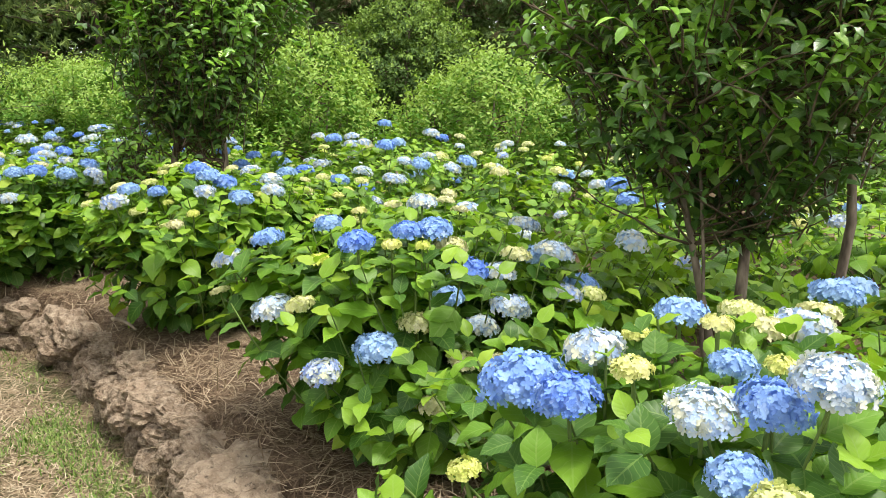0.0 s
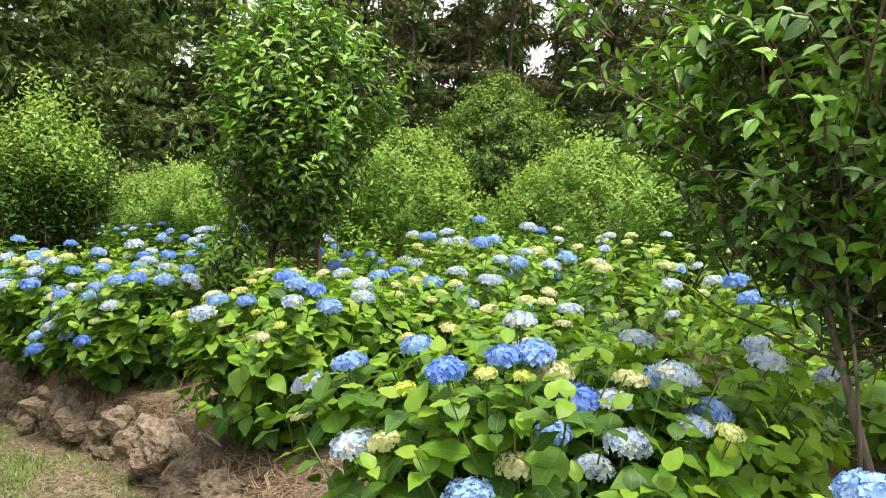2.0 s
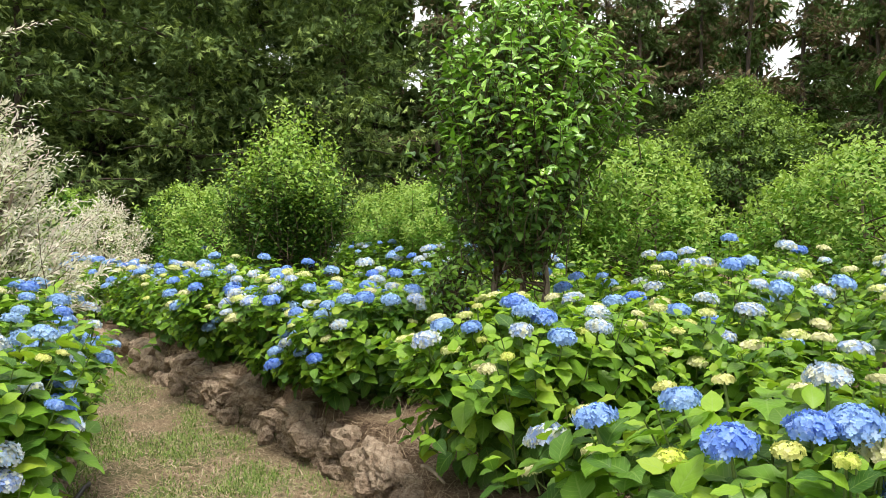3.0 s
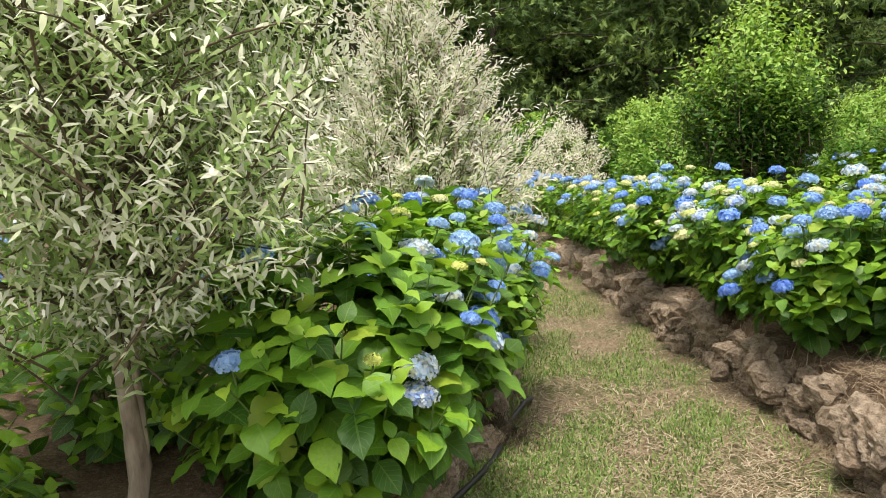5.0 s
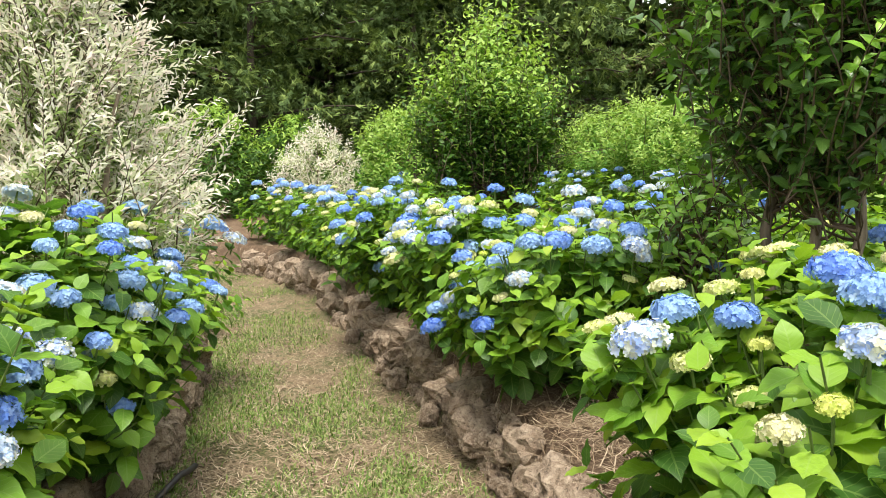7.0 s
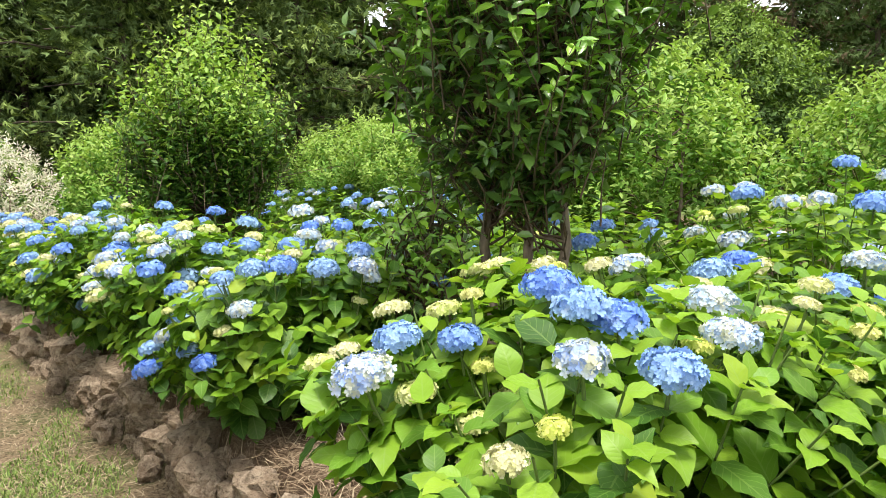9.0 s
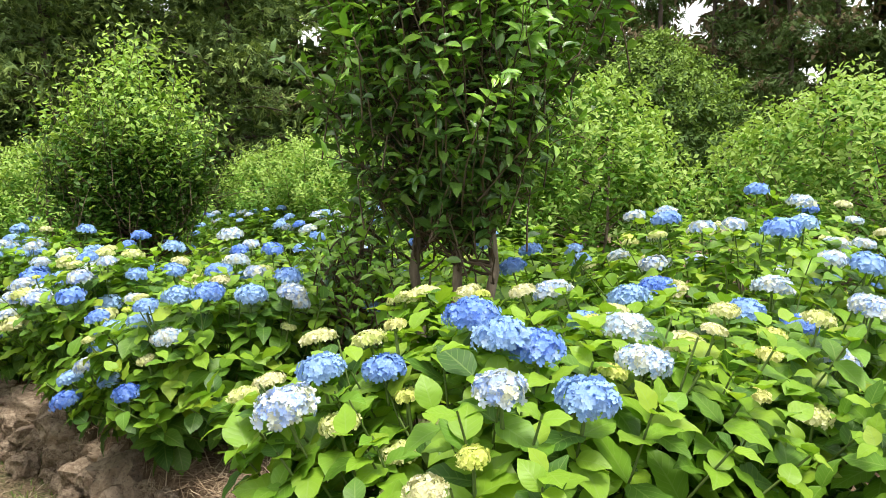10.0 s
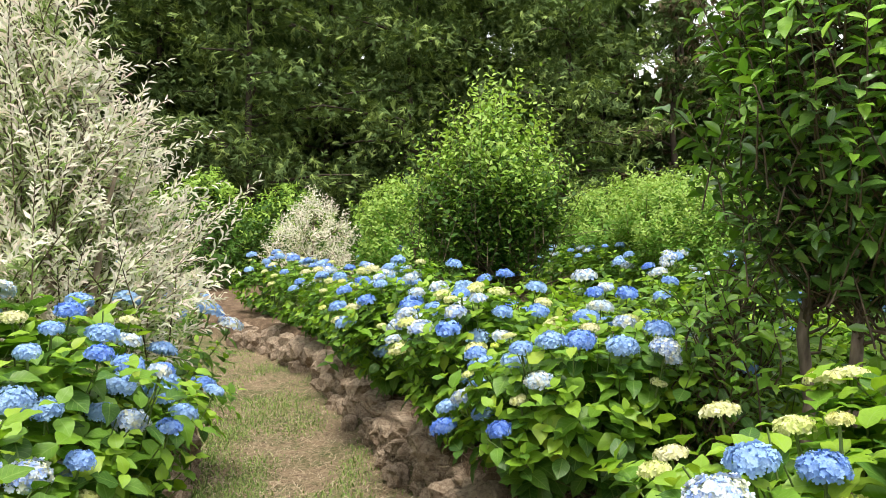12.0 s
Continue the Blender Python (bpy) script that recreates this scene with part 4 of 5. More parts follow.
for n_, (x_, y_, top_, ex_) in enumerate(((-6.2, 6.95, 1.22, 25), (-7.4, 7.6, 1.22, 26), (-8.6, 8.1, 1.22, 24), (-10.0, 8.5, 1.25, 20))):
    hydrangea(x_, y_, 0.74, 0.52, top_, 75, [], "hydrangea bush full of blue mopheads beside the path", 30 + n_, extra=ex_, mixw="bbbbwwccy", far=True)
# The far bushes get more pale leaves, sunlight put into their colour.
for n_, (x_, y_, rx_, top_, ex_, mx_) in enumerate((
        (-2.6, 6.35, 0.7, 1.3, 3, "b"), (-3.7, 7.0, 0.8, 1.32, 9, "bw"), (-4.6, 7.6, 0.8, 1.3, 5, "b"), (-6.4, 8.2, 0.9, 1.35, 6, "bw"), (-2.0, 6.6, 0.6, 1.32, 1, "b"), (-3.0, 8.0, 0.9, 1.5, 22, "bbw"),
        (-1.6, 7.0, 0.8, 1.38, 5, "cy"), (-0.4, 7.2, 0.9, 1.5, 12, "bwc"), (0.9, 6.9, 0.9, 1.42, 14, "ccyw"), (1.6, 5.0, 0.8, 1.22, 12, "cywb"), (2.5, 4.1, 0.8, 1.15, 12, "wbcy"), (1.9, 6.2, 0.9, 1.35, 10, "ccw"),
        (3.0, 5.3, 0.9, 1.3, 9, "cwb"), (2.4, 2.9, 0.6, 1.0, 8, "cwb"), (1.3, 1.9, 0.5, 1.03, 9, "cybw"), (-7.9, 9.2, 0.9, 1.4, 8, "bw"), (3.4, 3.6, 0.8, 1.1, 8, "cbw"), (1.5, 4.1, 0.6, 1.0, 7, "cwy"), (0.9, 0.7, 0.42, 0.95, 5, "bcw"))):
    hydrangea(x_, y_, rx_, 0.65, top_, 70, [], "hydrangea bush in full leaf with scattered mopheads", 50 + n_, extra=ex_, mixw=mx_, far=True, fresh=0.4)
for n_, (x_, y_) in enumerate(((-6.9, 11.9), (-6.1, 11.3), (-5.2, 11.0), (-7.7, 12.3))):
    hydrangea(x_, y_, 0.7, 0.55, 1.48, 55, [], "distant hydrangea bush topped with blue mopheads", 130 + n_, extra=13, mixw="bbbw", far=True)
# Two bushes painted paler still, for the sunlit leaf mass here.
hydrangea(-2.25, 5.9, 0.5, 0.45, 1.2, 75, [], "leafy hydrangea bush with bright sunlit-toned leaves and no flowers", 140, far=True, fresh=0.7)
hydrangea(-1.3, 6.2, 0.5, 0.45, 1.28, 65, [], "leafy hydrangea bush with bright sunlit-toned leaves and few flowers", 141, extra=2, mixw="b", far=True, fresh=0.7)
hydrangea(-3.1, 2.25, 0.58, 0.66, 1.25, 95, L1, "tall leafy hydrangea bush with blue mopheads leaning over the path", 90, extra=12, mixw="bbwcy", single=280, leaf=0.15, deep=0.15, face=0.75)
hydrangea(-4.0, 3.22, 0.62, 0.58, 1.25, 95, L2, "hydrangea bush with clusters of blue mopheads beside the path", 91, extra=24, mixw="bbbwc", single=120, face=0.5)
hydrangea(-5.4, 4.25, 0.65, 0.5, 1.12, 75, [(-5.595, 4.59, 1.12, "b")], "hydrangea bush with blue mopheads beneath a pale willow", 92, extra=16, mixw="bbw", far=True)
hydrangea(-6.9, 5.0, 0.7, 0.5, 1.15, 70, [], "hydrangea bush with blue mopheads by the path", 93, extra=16, mixw="bbw", far=True)
hydrangea(-4.4, 2.0, 0.7, 0.6, 1.1, 70, [], "shaded hydrangea bush in full leaf", 94, extra=3, mixw="bw", far=True)
hydrangea(-3.35, 0.75, 0.6, 0.5, 0.85, 60, [], "shaded low hydrangea bush in full leaf", 95, extra=5, mixw="cb", far=True, leaf=0.13)
hydrangea(-3.95, 1.55, 0.5, 0.45, 0.98, 55, [], "shaded hydrangea bush behind a willow trunk", 98, extra=2, mixw="b", far=True, leaf=0.13)
hydrangea(-3.45, 1.15, 0.3, 0.25, 0.52, 22, [], "low shaded hydrangea seedling by a willow trunk", 99, far=True)
hydrangea(-2.6, 0.35, 0.4, 0.4, 0.75, 40, [], "low hydrangea bush in full leaf", 96, extra=3, mixw="bw", far=True)
for n_, (x_, y_) in enumerate(((-5.5, 2.7), (-4.9, 1.1), (-6.3, 1.6), (-7.0, 3.4), (-4.3, 0.2), (-8.3, 4.2), (-6.0, 0.2))):
    hydrangea(x_, y_, 0.75, 0.65, 1.1, 45, [], "shaded hydrangea bush in full leaf", 110 + n_, extra=2, mixw="bw", far=True)
hydrangea(-8.4, 5.4, 0.8, 0.5, 1.2, 60, [], "hydrangea bush with blue mopheads at the path bend", 97, extra=14, mixw="bbw", far=True)

# glossy broadleaf trees ---------------------------------------------------
leafy_tree("camellia_tree", -1.81, 5.46, "slender evergreen tree with dark glossy leaves and bright new tips", [(1.04, 0.2), (1.15, 0.38), (1.35, 0.5), (1.6, 0.59), (1.95, 0.66), (2.3, 0.62), (2.55, 0.4), (2.8, 0.12)], 820, 10, 0.094, GLOSSY, M_CAM,
           [(-0.14, 0, -0.22, 0, 1.9, 0.034), (0.0, 0.05, 0.03, 0.05, 2.3, 0.034), (0.12, 0, 0.18, 0, 1.9, 0.034)], 5, 1.9, "evergreen trees", single=GLOSSY_MESH, single_count=220, limbs=0.3, limb_r=0.008, spread=0.66, rise=0.25, sink=0.05)
leafy_tree("camellia_tree", 1.15, 2.95, "bushy evergreen tree with glossy dark leaves on a forked trunk", [(0.66, 0.1), (0.8, 0.3), (1.0, 0.52), (1.35, 0.74), (1.9, 0.76), (2.5, 0.4)], 900, 10, 0.088, GLOSSY, M_CAM,
           [(0.03, 0, -0.42, -0.05, 1.5, 0.022), (0.05, 0.03, 0.16, 0.1, 2.1, 0.028)], 6, 2.0, "evergreen trees", single=GLOSSY_MESH, single_count=220, up_bias=0.42, fork=0.6, limbs=0.1, limb_r=0.006, spread=0.68, sink=0.04, twig_len=0.26)
leafy_tree("camellia_tree", 1.64, 3.0, "slim evergreen tree with glossy leaves", [(1.4, 0.25), (1.6, 0.55), (1.85, 0.75), (2.6, 0.5), (3.0, 0.2)], 400, 9, 0.088, GLOSSY, M_CAM,
           [(0, 0, 0.0, 0, 2.6, 0.024)], 8, 1.8, "evergreen trees", up_bias=0.4, fork=0.9, limbs=0.1, limb_r=0.006, spread=0.68, sink=0.04)
leafy_tree("camellia_tree", -2.28, 5.42, "low leafy evergreen sucker with glossy oval leaves", [(0.3, 0.2), (0.6, 0.3), (0.9, 0.32), (1.15, 0.12)], 130, 8, 0.08, GLOSSY, M_CAM,
           [(0, 0, 0.05, 0, 1.05, 0.015), (0.03, 0.02, -0.15, 0.05, 0.9, 0.012)], 7, 2.2, "evergreen trees")
leafy_tree("sapling", 0.98, 2.85, "thin arching sapling with sparse pale green leaves", [(1.0, 0.3), (1.3, 0.85), (1.7, 1.05), (2.1, 0.85), (2.5, 0.3)], 280, 8, 0.072, GLOSSY, M_CAM,
           [(0.14, 0.08, -0.2, -0.1, 2.1, 0.009)], 9, 2.0, "", "sapling", up_bias=0.25, shell=0.25, limbs=0.12, limb_r=0.005)
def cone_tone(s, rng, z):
    """Pale new shoots towards the top; inner shade and lit sides put in colour."""
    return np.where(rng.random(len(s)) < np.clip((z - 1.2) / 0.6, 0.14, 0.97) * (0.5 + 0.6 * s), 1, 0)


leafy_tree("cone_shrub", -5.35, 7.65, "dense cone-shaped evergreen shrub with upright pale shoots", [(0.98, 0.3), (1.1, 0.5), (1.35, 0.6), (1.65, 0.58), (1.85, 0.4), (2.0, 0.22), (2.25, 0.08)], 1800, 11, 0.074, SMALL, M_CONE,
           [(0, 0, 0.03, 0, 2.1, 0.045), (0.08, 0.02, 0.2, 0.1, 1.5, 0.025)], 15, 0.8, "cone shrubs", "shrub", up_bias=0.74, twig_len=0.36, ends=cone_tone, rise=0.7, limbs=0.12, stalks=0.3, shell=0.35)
LIME = "rounded lime-green shrub with fine upright shoots"
for n_, (x_, y_, w_, h_) in enumerate(((-1.6, 8.7, 0.85, 2.05), (0.6, 9.4, 1.25, 1.9), (-7.7, 9.0, 0.75, 1.85), (-2.6, 9.6, 0.7, 1.9), (2.2, 9.0, 1.0, 1.9), (-5.2, 14.2, 1.0, 1.5), (-4.2, 11.9, 1.4, 2.0), (-3.2, 12.6, 1.4, 2.1), (-5.3, 12.2, 1.3, 1.95), (-6.4, 12.7, 1.3, 1.9), (-2.5, 8.3, 0.55, 1.75))):
    leafy_tree("lime_shrub", x_, y_, LIME, [(0.1, 0.5 * w_), (0.25 * h_, 0.95 * w_), (0.55 * h_, w_), (0.82 * h_, 0.72 * w_), (h_, 0.15)], int(1500 * w_), 9, 0.08, SMALL, M_LIME,
               [(0, 0, 0, 0, 0.8 * h_, 0.03), (0.1, 0.05, 0.3 * w_, 0, 0.7 * h_, 0.02)], 100 + n_, 0.95, "lime shrubs", "shrub", up_bias=0.62, twig_len=0.28, limbs=0.03, stalks=0.08, rise=0.25, shell=0.3)


# pale willows -------------------------------------------------------------
def willow_tone(limit, pink):
    return lambda s, rng, z: np.where(s + rng.normal(0, 0.22, len(s)) > limit, np.where(rng.random(len(s)) < pink, 2, 1), 0)


leafy_tree("dappled_willow", -3.22, 1.5, "small willow with cream variegated leaves on a bare trunk", [(0.64, 0.36), (0.8, 0.64), (1.05, 0.82), (1.5, 0.87), (2.1, 0.78), (2.6, 0.4)], 2300, 15, 0.056, NARROW, M_WIL,
           [(0, 0, 0.0, 0.0, 1.5, 0.038), (0.0, 0.01, 0.09, 0.04, 1.9, 0.02), (0, 0.01, -0.1, 0.04, 1.8, 0.02)], 21, 0, "willows", bark=M_WBARK, up_bias=0.22, twig_len=0.4, ends=willow_tone(0.62, 0.05), shell=0.6, sink=0.02, spread=0.66, fork=0.72, limbs=0.08, stalks=0.22, limb_r=0.008, rise=0.15)
leafy_tree("dappled_willow", -5.1, 3.65, "spreading willow shrub covered in creamy white and pink leaves", [(0.62, 0.5), (0.9, 0.82), (1.25, 0.8), (1.75, 0.46), (2.3, 0.26), (2.55, 0.1)], 760, 44, 0.064, WISP, M_WIL,
           [(0, 0, 0.05, 0, 1.9, 0.05), (0.1, 0, 0.35, 0.2, 1.6, 0.03), (-0.1, 0, -0.35, 0, 1.6, 0.03)], 22, 0, "willows", "shrub", bark=M_WBARK, up_bias=0.46, twig_len=0.55, ends=willow_tone(0.46, 0.35), shell=0.5, rise=0.6, fork=0.5, limbs=0.06, stalks=0.5, spread=0.42, limb_r=0.007)
for n_, (x_, y_, w_) in enumerate(((-11.9, 10.7, 0.85), (-5.4, 12.8, 0.5))):
    leafy_tree("dappled_willow", x_, y_, "distant willow shrub with cream-white leaves", [(0.1, 0.5 * w_), (0.5, w_), (1.1, w_), (1.6, 0.5 * w_), (1.9, 0.1)], 420, 12, 0.1, WISP, M_WIL,
               [(0, 0, 0, 0, 1.2, 0.03)], 24 + n_, 0, "willows", "shrub", bark=M_WBARK, up_bias=0.5, twig_len=0.4, ends=willow_tone(0.2, 0.3), limbs=0.1, stalks=0.2)


# distance -----------------------------------------------------------------
def conifer(name, label, hgt, width, sprays, seed, tones, droop, bare, grain, shapes=CLUMP):
    rng = np.random.default_rng(seed)
    tree = thing(name, (0, 0, 0), label, "tree", "windbreak trees")
    line = bend((0, 0, -0.3), (0.1, 0, hgt), 0, 9, 0.06, rng)
    part("trunk", mesh_from("trunk", *tubes([(line, np.linspace(0.13, 0.03, 9))], 8), [M_CBARK]), tree)
    limbs, pos, along, size, tone = [], [], [], [], []
    boughs = int(sprays / 200)
    for k in range(boughs):
        z = hgt * (bare + (1 - bare) * (k + rng.random()) / boughs)
        taper = 1 - ((z / hgt - bare) / (1 - bare)) ** 1.8
        az, r = rng.uniform(0, 6.28), width * taper * rng.uniform(0.4, 1.1) + 0.2
        tip = np.array([r * math.cos(az), r * math.sin(az), z + r * rng.uniform(-droop, 0.3)])
        ln = bend((0, 0, z), tip, 0.15, 4, 0.05, rng)
        limbs.append((ln, np.linspace(0.05, 0.012, 4)))
        t = np.repeat(rng.uniform(0.05, 1.05, 8), 25)
        p = np.stack([np.interp(t, np.linspace(0, 1, 4), ln[:, c]) for c in range(3)], 1)
        p += np.repeat(rng.normal(0, 0.13 * width, (8, 3)), 25, 0) * [1, 1, 0.5] + rng.normal(0, 0.09 * width + 0.05, (200, 3)) * [1, 1, 0.5]
        pos.append(p), along.append((tip - [0, 0, z]) / r * 0.6 + rng.normal(0, 0.6, (200, 3)) - [0, 0, 0.6 * droop])
        size.append(rng.uniform(*grain, 200))
        # Half the boughs take the second tone: lit olive clumps painted on pines.
        lit = rng.random() < 0.5
        tone.append(np.where(rng.random(200) < (0.9 if not lit else 0.45), tones[0], tones[1]))
    pos, along, size, tone = (np.concatenate(q) for q in (pos, along, size, tone))
    axes = frames(pos, along, np.array([0, 0, 1.0]) + rng.normal(0, 0.5, pos.shape), size)
    part("branchwork", mesh_from("branchwork", *tubes(limbs, 4), [M_CBARK]), tree, kind="stuff")
    V, F, I, U = scatter(shapes, pos, axes, tone, rng)
    part("crown", mesh_from("crown", V, F, M_CEDAR, I, U), tree, kind="stuff")
    return tree


CEDAR = "tall dark brownish conifer in a windbreak row"
PINE = "tall dense dark olive-green evergreen tree"
CEDARS = [conifer("cedar_tree", CEDAR, h, w, 6000, 200 + n, (0, 1), 0.5, 0.02, (0.16, 0.36), FROND) for n, (h, w) in enumerate(((11.5, 1.6), (9.8, 1.5), (12.5, 1.7)))]
CEDARS_BACK = [conifer("cedar_tree", CEDAR, h, w, 2600, 210 + n, (0, 1), 0.5, 0.02, (0.3, 0.6)) for n, (h, w) in enumerate(((12.0, 2.0), (11.0, 2.0)))]
PINES = [conifer("pine_tree", PINE, h, w, 9600, 220 + n, (0, 2), 0.15, 0.02, (0.2, 0.42), FROND) for n, (h, w) in enumerate(((10.5, 2.9), (12.0, 3.3)))]
PINES_BACK = [conifer("pine_tree", PINE, h, w, 3600, 230 + n, (0, 0), 0.15, 0.02, (0.35, 0.75)) for n, (h, w) in enumerate(((11.5, 3.2), (13.0, 3.4)))]
rng_ = np.random.default_rng(77)
used = set()


def row_of(kinds, start, step, count, dist, wander):
    """Plants a row of trees on an arc, every so many degrees to the left of +y."""
    for k in range(count):
        a = radians(start + k * step + rng_.normal(0, 0.7))
        d = dist + wander * (k % 2) + rng_.normal(0, 0.7)
        tree = kinds[rng_.integers(0, len(kinds))]
        x, y = -d * math.sin(a), d * math.cos(a)
        m = pose(x, y, hz(x, y) - 0.1, 0, 0, rng_.uniform(0, 360))
        if tree in used:
            copy_thing(tree, m)
        else:
            tree.matrix_basis = m
            used.add(tree)


row_of(CEDARS, -26, 3.6, 17, 28, 1.5)
row_of(CEDARS_BACK, -28, 3.3, 19, 33, 2.0)
row_of(CEDARS_BACK, -30, 3.1, 20, 38, 2.0)
UNDER = [conifer("understorey_tree", "dark young evergreen crowded under the windbreak", 6.2, 2.4, 3000, 240 + n, (0, 0), 0.2, 0.0, (0.3, 0.6)) for n in range(2)]
row_of(UNDER, -32, 3.0, 23, 31, 1.5)
row_of(PINES, 32, 5.4, 12, 23, 2.0)
row_of(PINES_BACK, 30, 4.4, 20, 29, 2.5)
row_of(PINES_BACK, 32, 4.2, 20, 35, 2.0)
row_of(UNDER, 34, 3.6, 18, 26.5, 1.0)
leafy_tree("round_tree", -1.3, 21.5, "broad dark green tree with layered drooping foliage", [(0.3, 1.2), (1.2, 2.2), (2.4, 2.3), (3.6, 1.6), (4.6, 0.4)], 2400, 10, 0.15, SMALL, M_FAR,
           [(0, 0, 0.1, 0, 3.6, 0.16)], 300, 0.9, "", up_bias=0.08, twig_len=0.6, limbs=0.1, stalks=0.1, layers=0.2)
for n_, (x_, y_, w_, h_) in enumerate(((-13.9, 11.6, 1.2, 2.0), (-14.3, 9.9, 1.3, 2.3), (-13.0, 14.0, 1.4, 2.2), (-15.2, 8.6, 1.4, 2.5), (-10.5, 14.5, 1.2, 1.5), (-8.0, 15.5, 1.4, 1.4), (-6.0, 15.8, 1.3, 1.3), (-3.8, 16.0, 1.3, 1.3), (1.6, 13.5, 1.3, 1.7), (3.6, 12.0, 1.4, 1.8), (-18.0, 7.0, 1.5, 2.4), (5.0, 9.0, 1.4, 2.0), (-9.2, 12.6, 0.9, 1.2))):
    dark = x_ < -12
    leafy_tree("shrub", x_, y_, "dark green broadleaf shrub at the wood's edge" if dark else "soft green shrub in rough meadow", [(0.05, 0.8 * w_), (0.4 * h_, w_), (0.75 * h_, 0.7 * w_), (h_, 0.2)], 750, 8, 0.13, SMALL, M_CONE if dark else M_LIME,
               [(0, 0, 0, 0, 0.7 * h_, 0.04)], 320 + n_, 0.5, "background shrubs", "shrub", up_bias=0.5, twig_len=0.4, limbs=0.08, stalks=0.1)


# litter and grass ---------------------------------------------------------
def strips(name, count, where, length, width, rise, mat, label, category, seed):
    """Thin blades or stalks strewn on the ground, as one object."""
    rng = np.random.default_rng(seed)
    p = where(rng, count)
    n = len(p)
    az = rng.uniform(0, 2 * np.pi, n)
    ln, w = length * rng.uniform(0.5, 1.4, n), width * rng.uniform(0.7, 1.3, n)
    up = rise * rng.uniform(0.2, 1.2, n)
    d = np.stack([np.cos(az), np.sin(az)], 1)
    s = np.stack([-d[:, 1], d[:, 0]], 1)
    z = height(p)
    bendy = rng.normal(0, 0.25, n)[:, None] * s
    V = np.zeros((n, 5, 3))
    tip = p + d * (ln * np.sqrt(np.maximum(1 - np.minimum(up, 0.95) ** 2, 0.02)))[:, None]
    half = (p + tip) / 2 + bendy * ln[:, None] * 0.5
    V[:, 0, :2], V[:, 1, :2] = p - s * w[:, None], p + s * w[:, None]
    V[:, 2, :2], V[:, 3, :2], V[:, 4, :2] = half + s * w[:, None], half - s * w[:, None], tip
    zt = np.maximum(height(tip), z) if rise < 0.5 else z
    V[:, :2, 2] = (z + 0.004)[:, None]
    V[:, 2:4, 2] = (np.maximum(z, (z + zt) / 2) + 0.008 + up * ln * 0.65)[:, None]
    V[:, 4, 2] = zt + 0.006 + up * ln
    F = np.array([(0, 1, 2), (0, 2, 3), (3, 2, 4)])
    me = mesh_from(name, V.reshape(-1, 3), (F[None] + (np.arange(n) * 5)[:, None, None]).reshape(-1, 3), [mat], smooth=False)
    return tagged(new(name, me), label, category, kind="stuff")


def on_path(rng, n):
    p = np.stack([rng.uniform(-10, 0.8, n * 7), rng.uniform(-1.2, 8.2, n * 7)], 1)
    p = p[in_path(p)]
    near = np.exp(-np.linalg.norm(p - [-1.5, 2.6], axis=1) / 4.5)
    worn = np.clip(line_distance(p, EDGE_R) / 0.3, 0.12, 1)
    return p[rng.random(len(p)) < near * 1.3 * worn][:n]


def green_patches(rng, n):
    p = on_path(rng, n * 3)
    v = np.sin(p[:, 0] * 3.7 + 1.3 * np.sin(p[:, 1] * 2.2)) + np.sin(p[:, 1] * 4.4 + 1.1 * np.sin(p[:, 0] * 5)) + 0.8 * np.sin(p[:, 0] * 9 + p[:, 1] * 7)
    edge = line_distance(p, EDGE_L) < 0.45
    return p[(v + 0.9 * edge + rng.normal(0, 0.7, len(p))) > 0.35][:n]


def on_bed(rng, n):
    p = np.stack([rng.uniform(-7, 2.5, n * 5), rng.uniform(-0.5, 7, n * 5)], 1)
    d = line_distance(p, EDGE_R)
    return p[(~in_path(p)) & (d < 1.1) & (line_distance(p, EDGE_L) > d)][:n]


strips("dry_straw", 52000, on_path, 0.07, 0.002, 0.16, M_STRAW, "dry straw and mown grass strewn over the path", "straw", 41)
strips("grass", 56000, green_patches, 0.034, 0.0026, 0.8, M_GRASS, "short green grass in patches on the path", "grass", 42)
strips("dry_needles", 26000, on_bed, 0.14, 0.0021, 0.14, M_NEEDLE, "dry needles and stalks lying on the bed", "straw", 43)

def bank_top(rng, n):
    p = on_bed(rng, n * 12)
    d = line_distance(p, EDGE_R)
    return p[(d > 0.25) & (d < 0.7)][:n]


strips("dry_stalks", 420, bank_top, 0.17, 0.0016, 0.85, M_STRAW, "thin dry stalks standing in the bed", "stalk", 44)

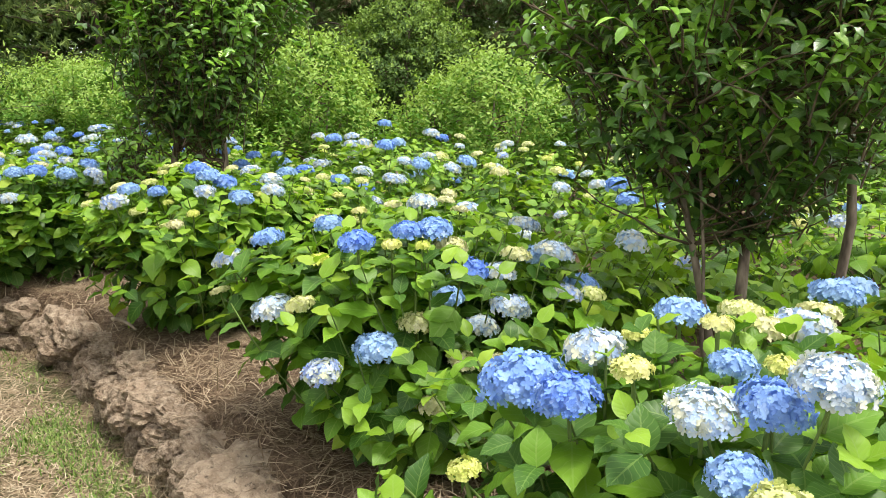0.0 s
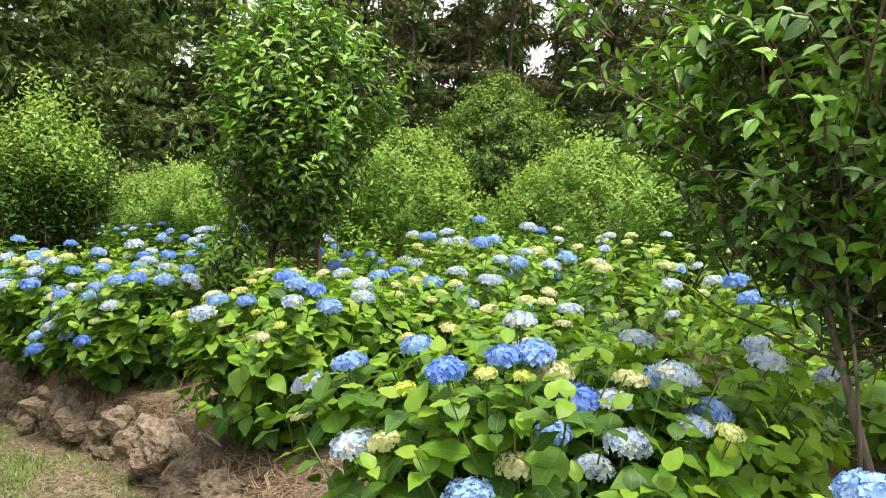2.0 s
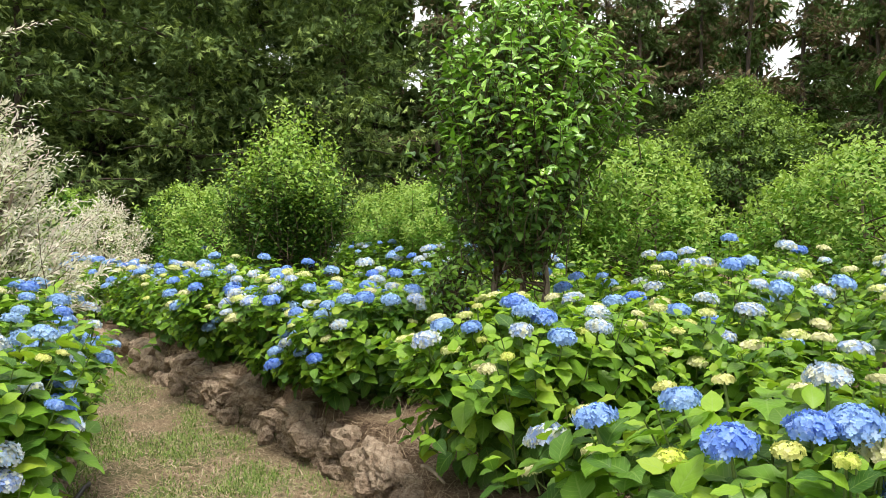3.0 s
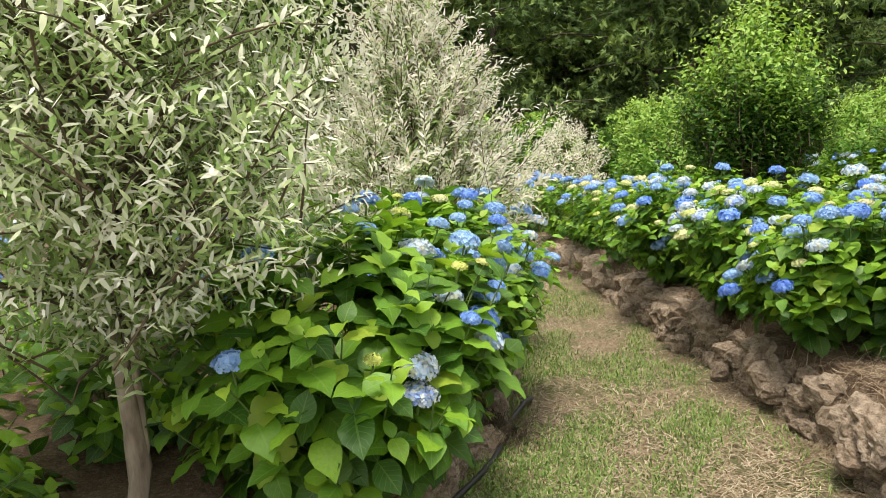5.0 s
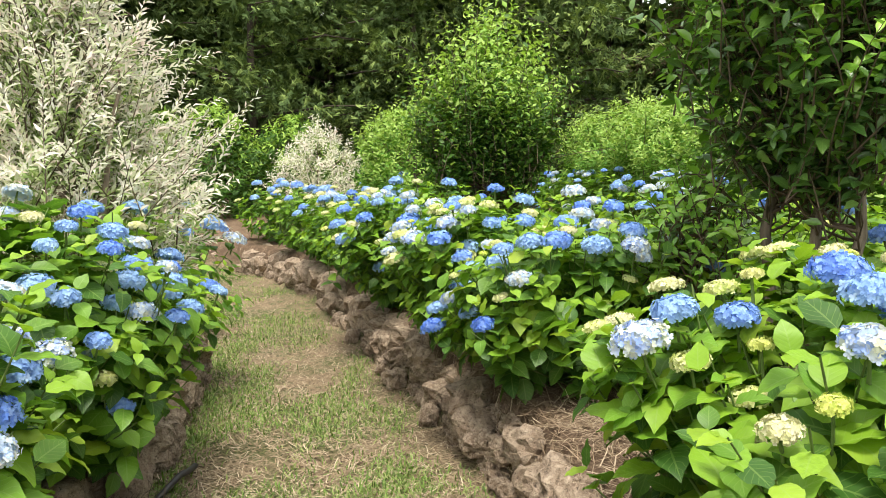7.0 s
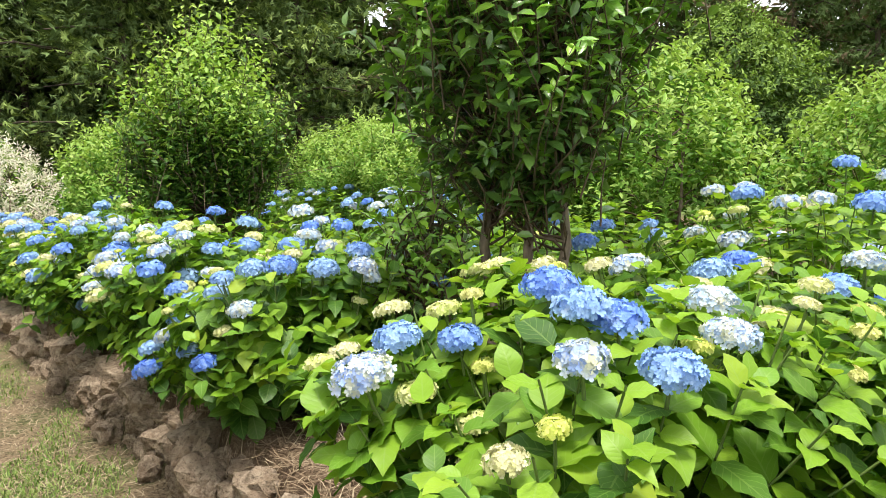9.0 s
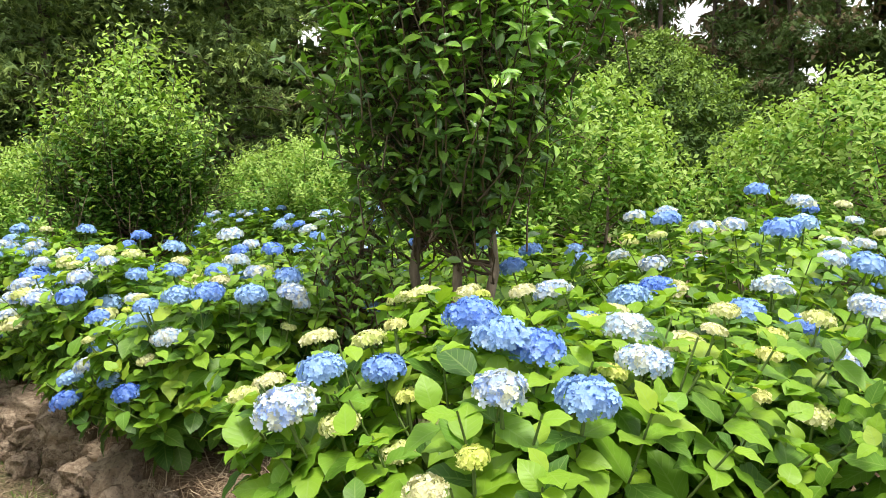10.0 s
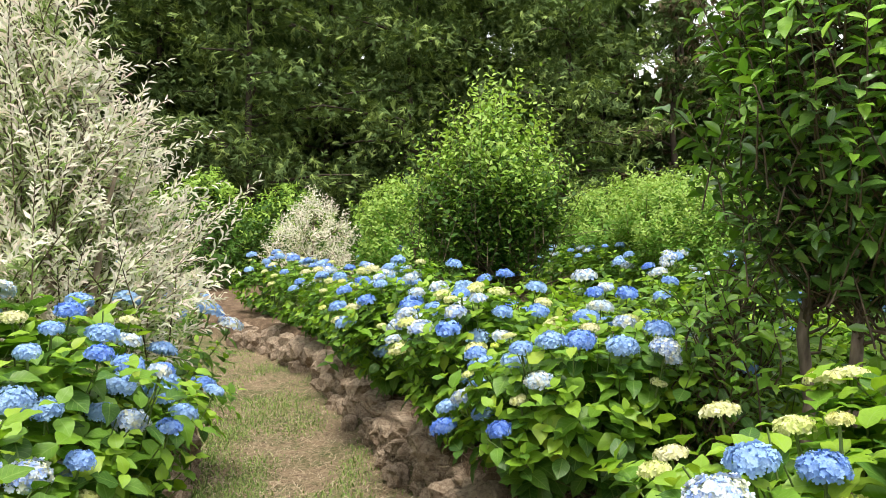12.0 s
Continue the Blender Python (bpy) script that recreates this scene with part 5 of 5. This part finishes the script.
# hose ---------------------------------------------------------------------
hose_line = [(-4.05, 3.85), (-3.9, 3.68), (-3.72, 3.46), (-3.5, 3.22), (-3.25, 2.92), (-3.0, 2.6), (-2.85, 2.42)]
hp = np.array([(x, y, 0.03 + 0.05 * max(0, 1 - abs(k - 1))) for k, (x, y) in enumerate(hose_line)])
tt = np.linspace(0, len(hp) - 1, 30)
hp = np.stack([np.interp(tt, np.arange(len(hp)), hp[:, c]) for c in range(3)], 1)
hp[:, :2] += 0.012 * np.sin(tt * 2.3)[:, None]
hose = new("garden_hose", mesh_from("garden_hose", *tubes([(hp, np.full(30, 0.014))], 8), [M_HOSE]))
tagged(hose, "black plastic garden hose lying along the path edge", "hose")
# a broken twig on the bank
stick = new("dry_stick", mesh_from("dry_stick", *tubes([(bend((-1.72, 3.78, 0.47), (-1.55, 3.66, 0.45), 0.015, 5), np.linspace(0.011, 0.007, 5))], 7), [M_WBARK]))
tagged(stick, "pale broken stick lying on the stone bank", "stick")


# weeds along the crumbling edge -------------------------------------------
def by_left_edge(rng, n):
    p = np.stack([rng.uniform(-6, -1.2, n * 30), rng.uniform(0, 5, n * 30)], 1)
    d = line_distance(p, EDGE_L)
    tuft = np.sin(p[:, 0] * 11 + 2 * np.sin(p[:, 1] * 7)) + np.sin(p[:, 1] * 13)
    return p[(d < 0.14) & (tuft + rng.normal(0, 0.4, len(p)) > 0.5)][:n]


strips("edge_weeds", 1500, by_left_edge, 0.06, 0.0034, 0.85, M_GRASS, "tufts of green weeds along the stone edge", "weeds", 45)


def dead_weed(x, y, count, seed):
    """A tangle of thin dead stems."""
    rng = np.random.default_rng(seed)
    paths = []
    for _ in range(count):
        a, ln = rng.uniform(0, 6.28), rng.uniform(0.1, 0.26)
        foot = np.append(rng.normal(0, 0.07, 2), 0.0)
        head = foot + np.array([ln * 0.8 * math.cos(a), ln * 0.8 * math.sin(a), rng.uniform(-0.05, 0.12)])
        paths.append((bend(foot, head, 0.07, 6, 0.012, rng), np.linspace(0.0022, 0.0009, 6)))
    ob = new("dead_weed", mesh_from("dead_weed", *tubes(paths, 3), [M_TWIG]))
    ob.location = (x, y, hz(x, y) + 0.02)
    return tagged(ob, "tangle of dark dead weeds spilling over the stone edge", "weeds", kind="stuff")


dead_weed(-3.62, 3.3, 150, 61)
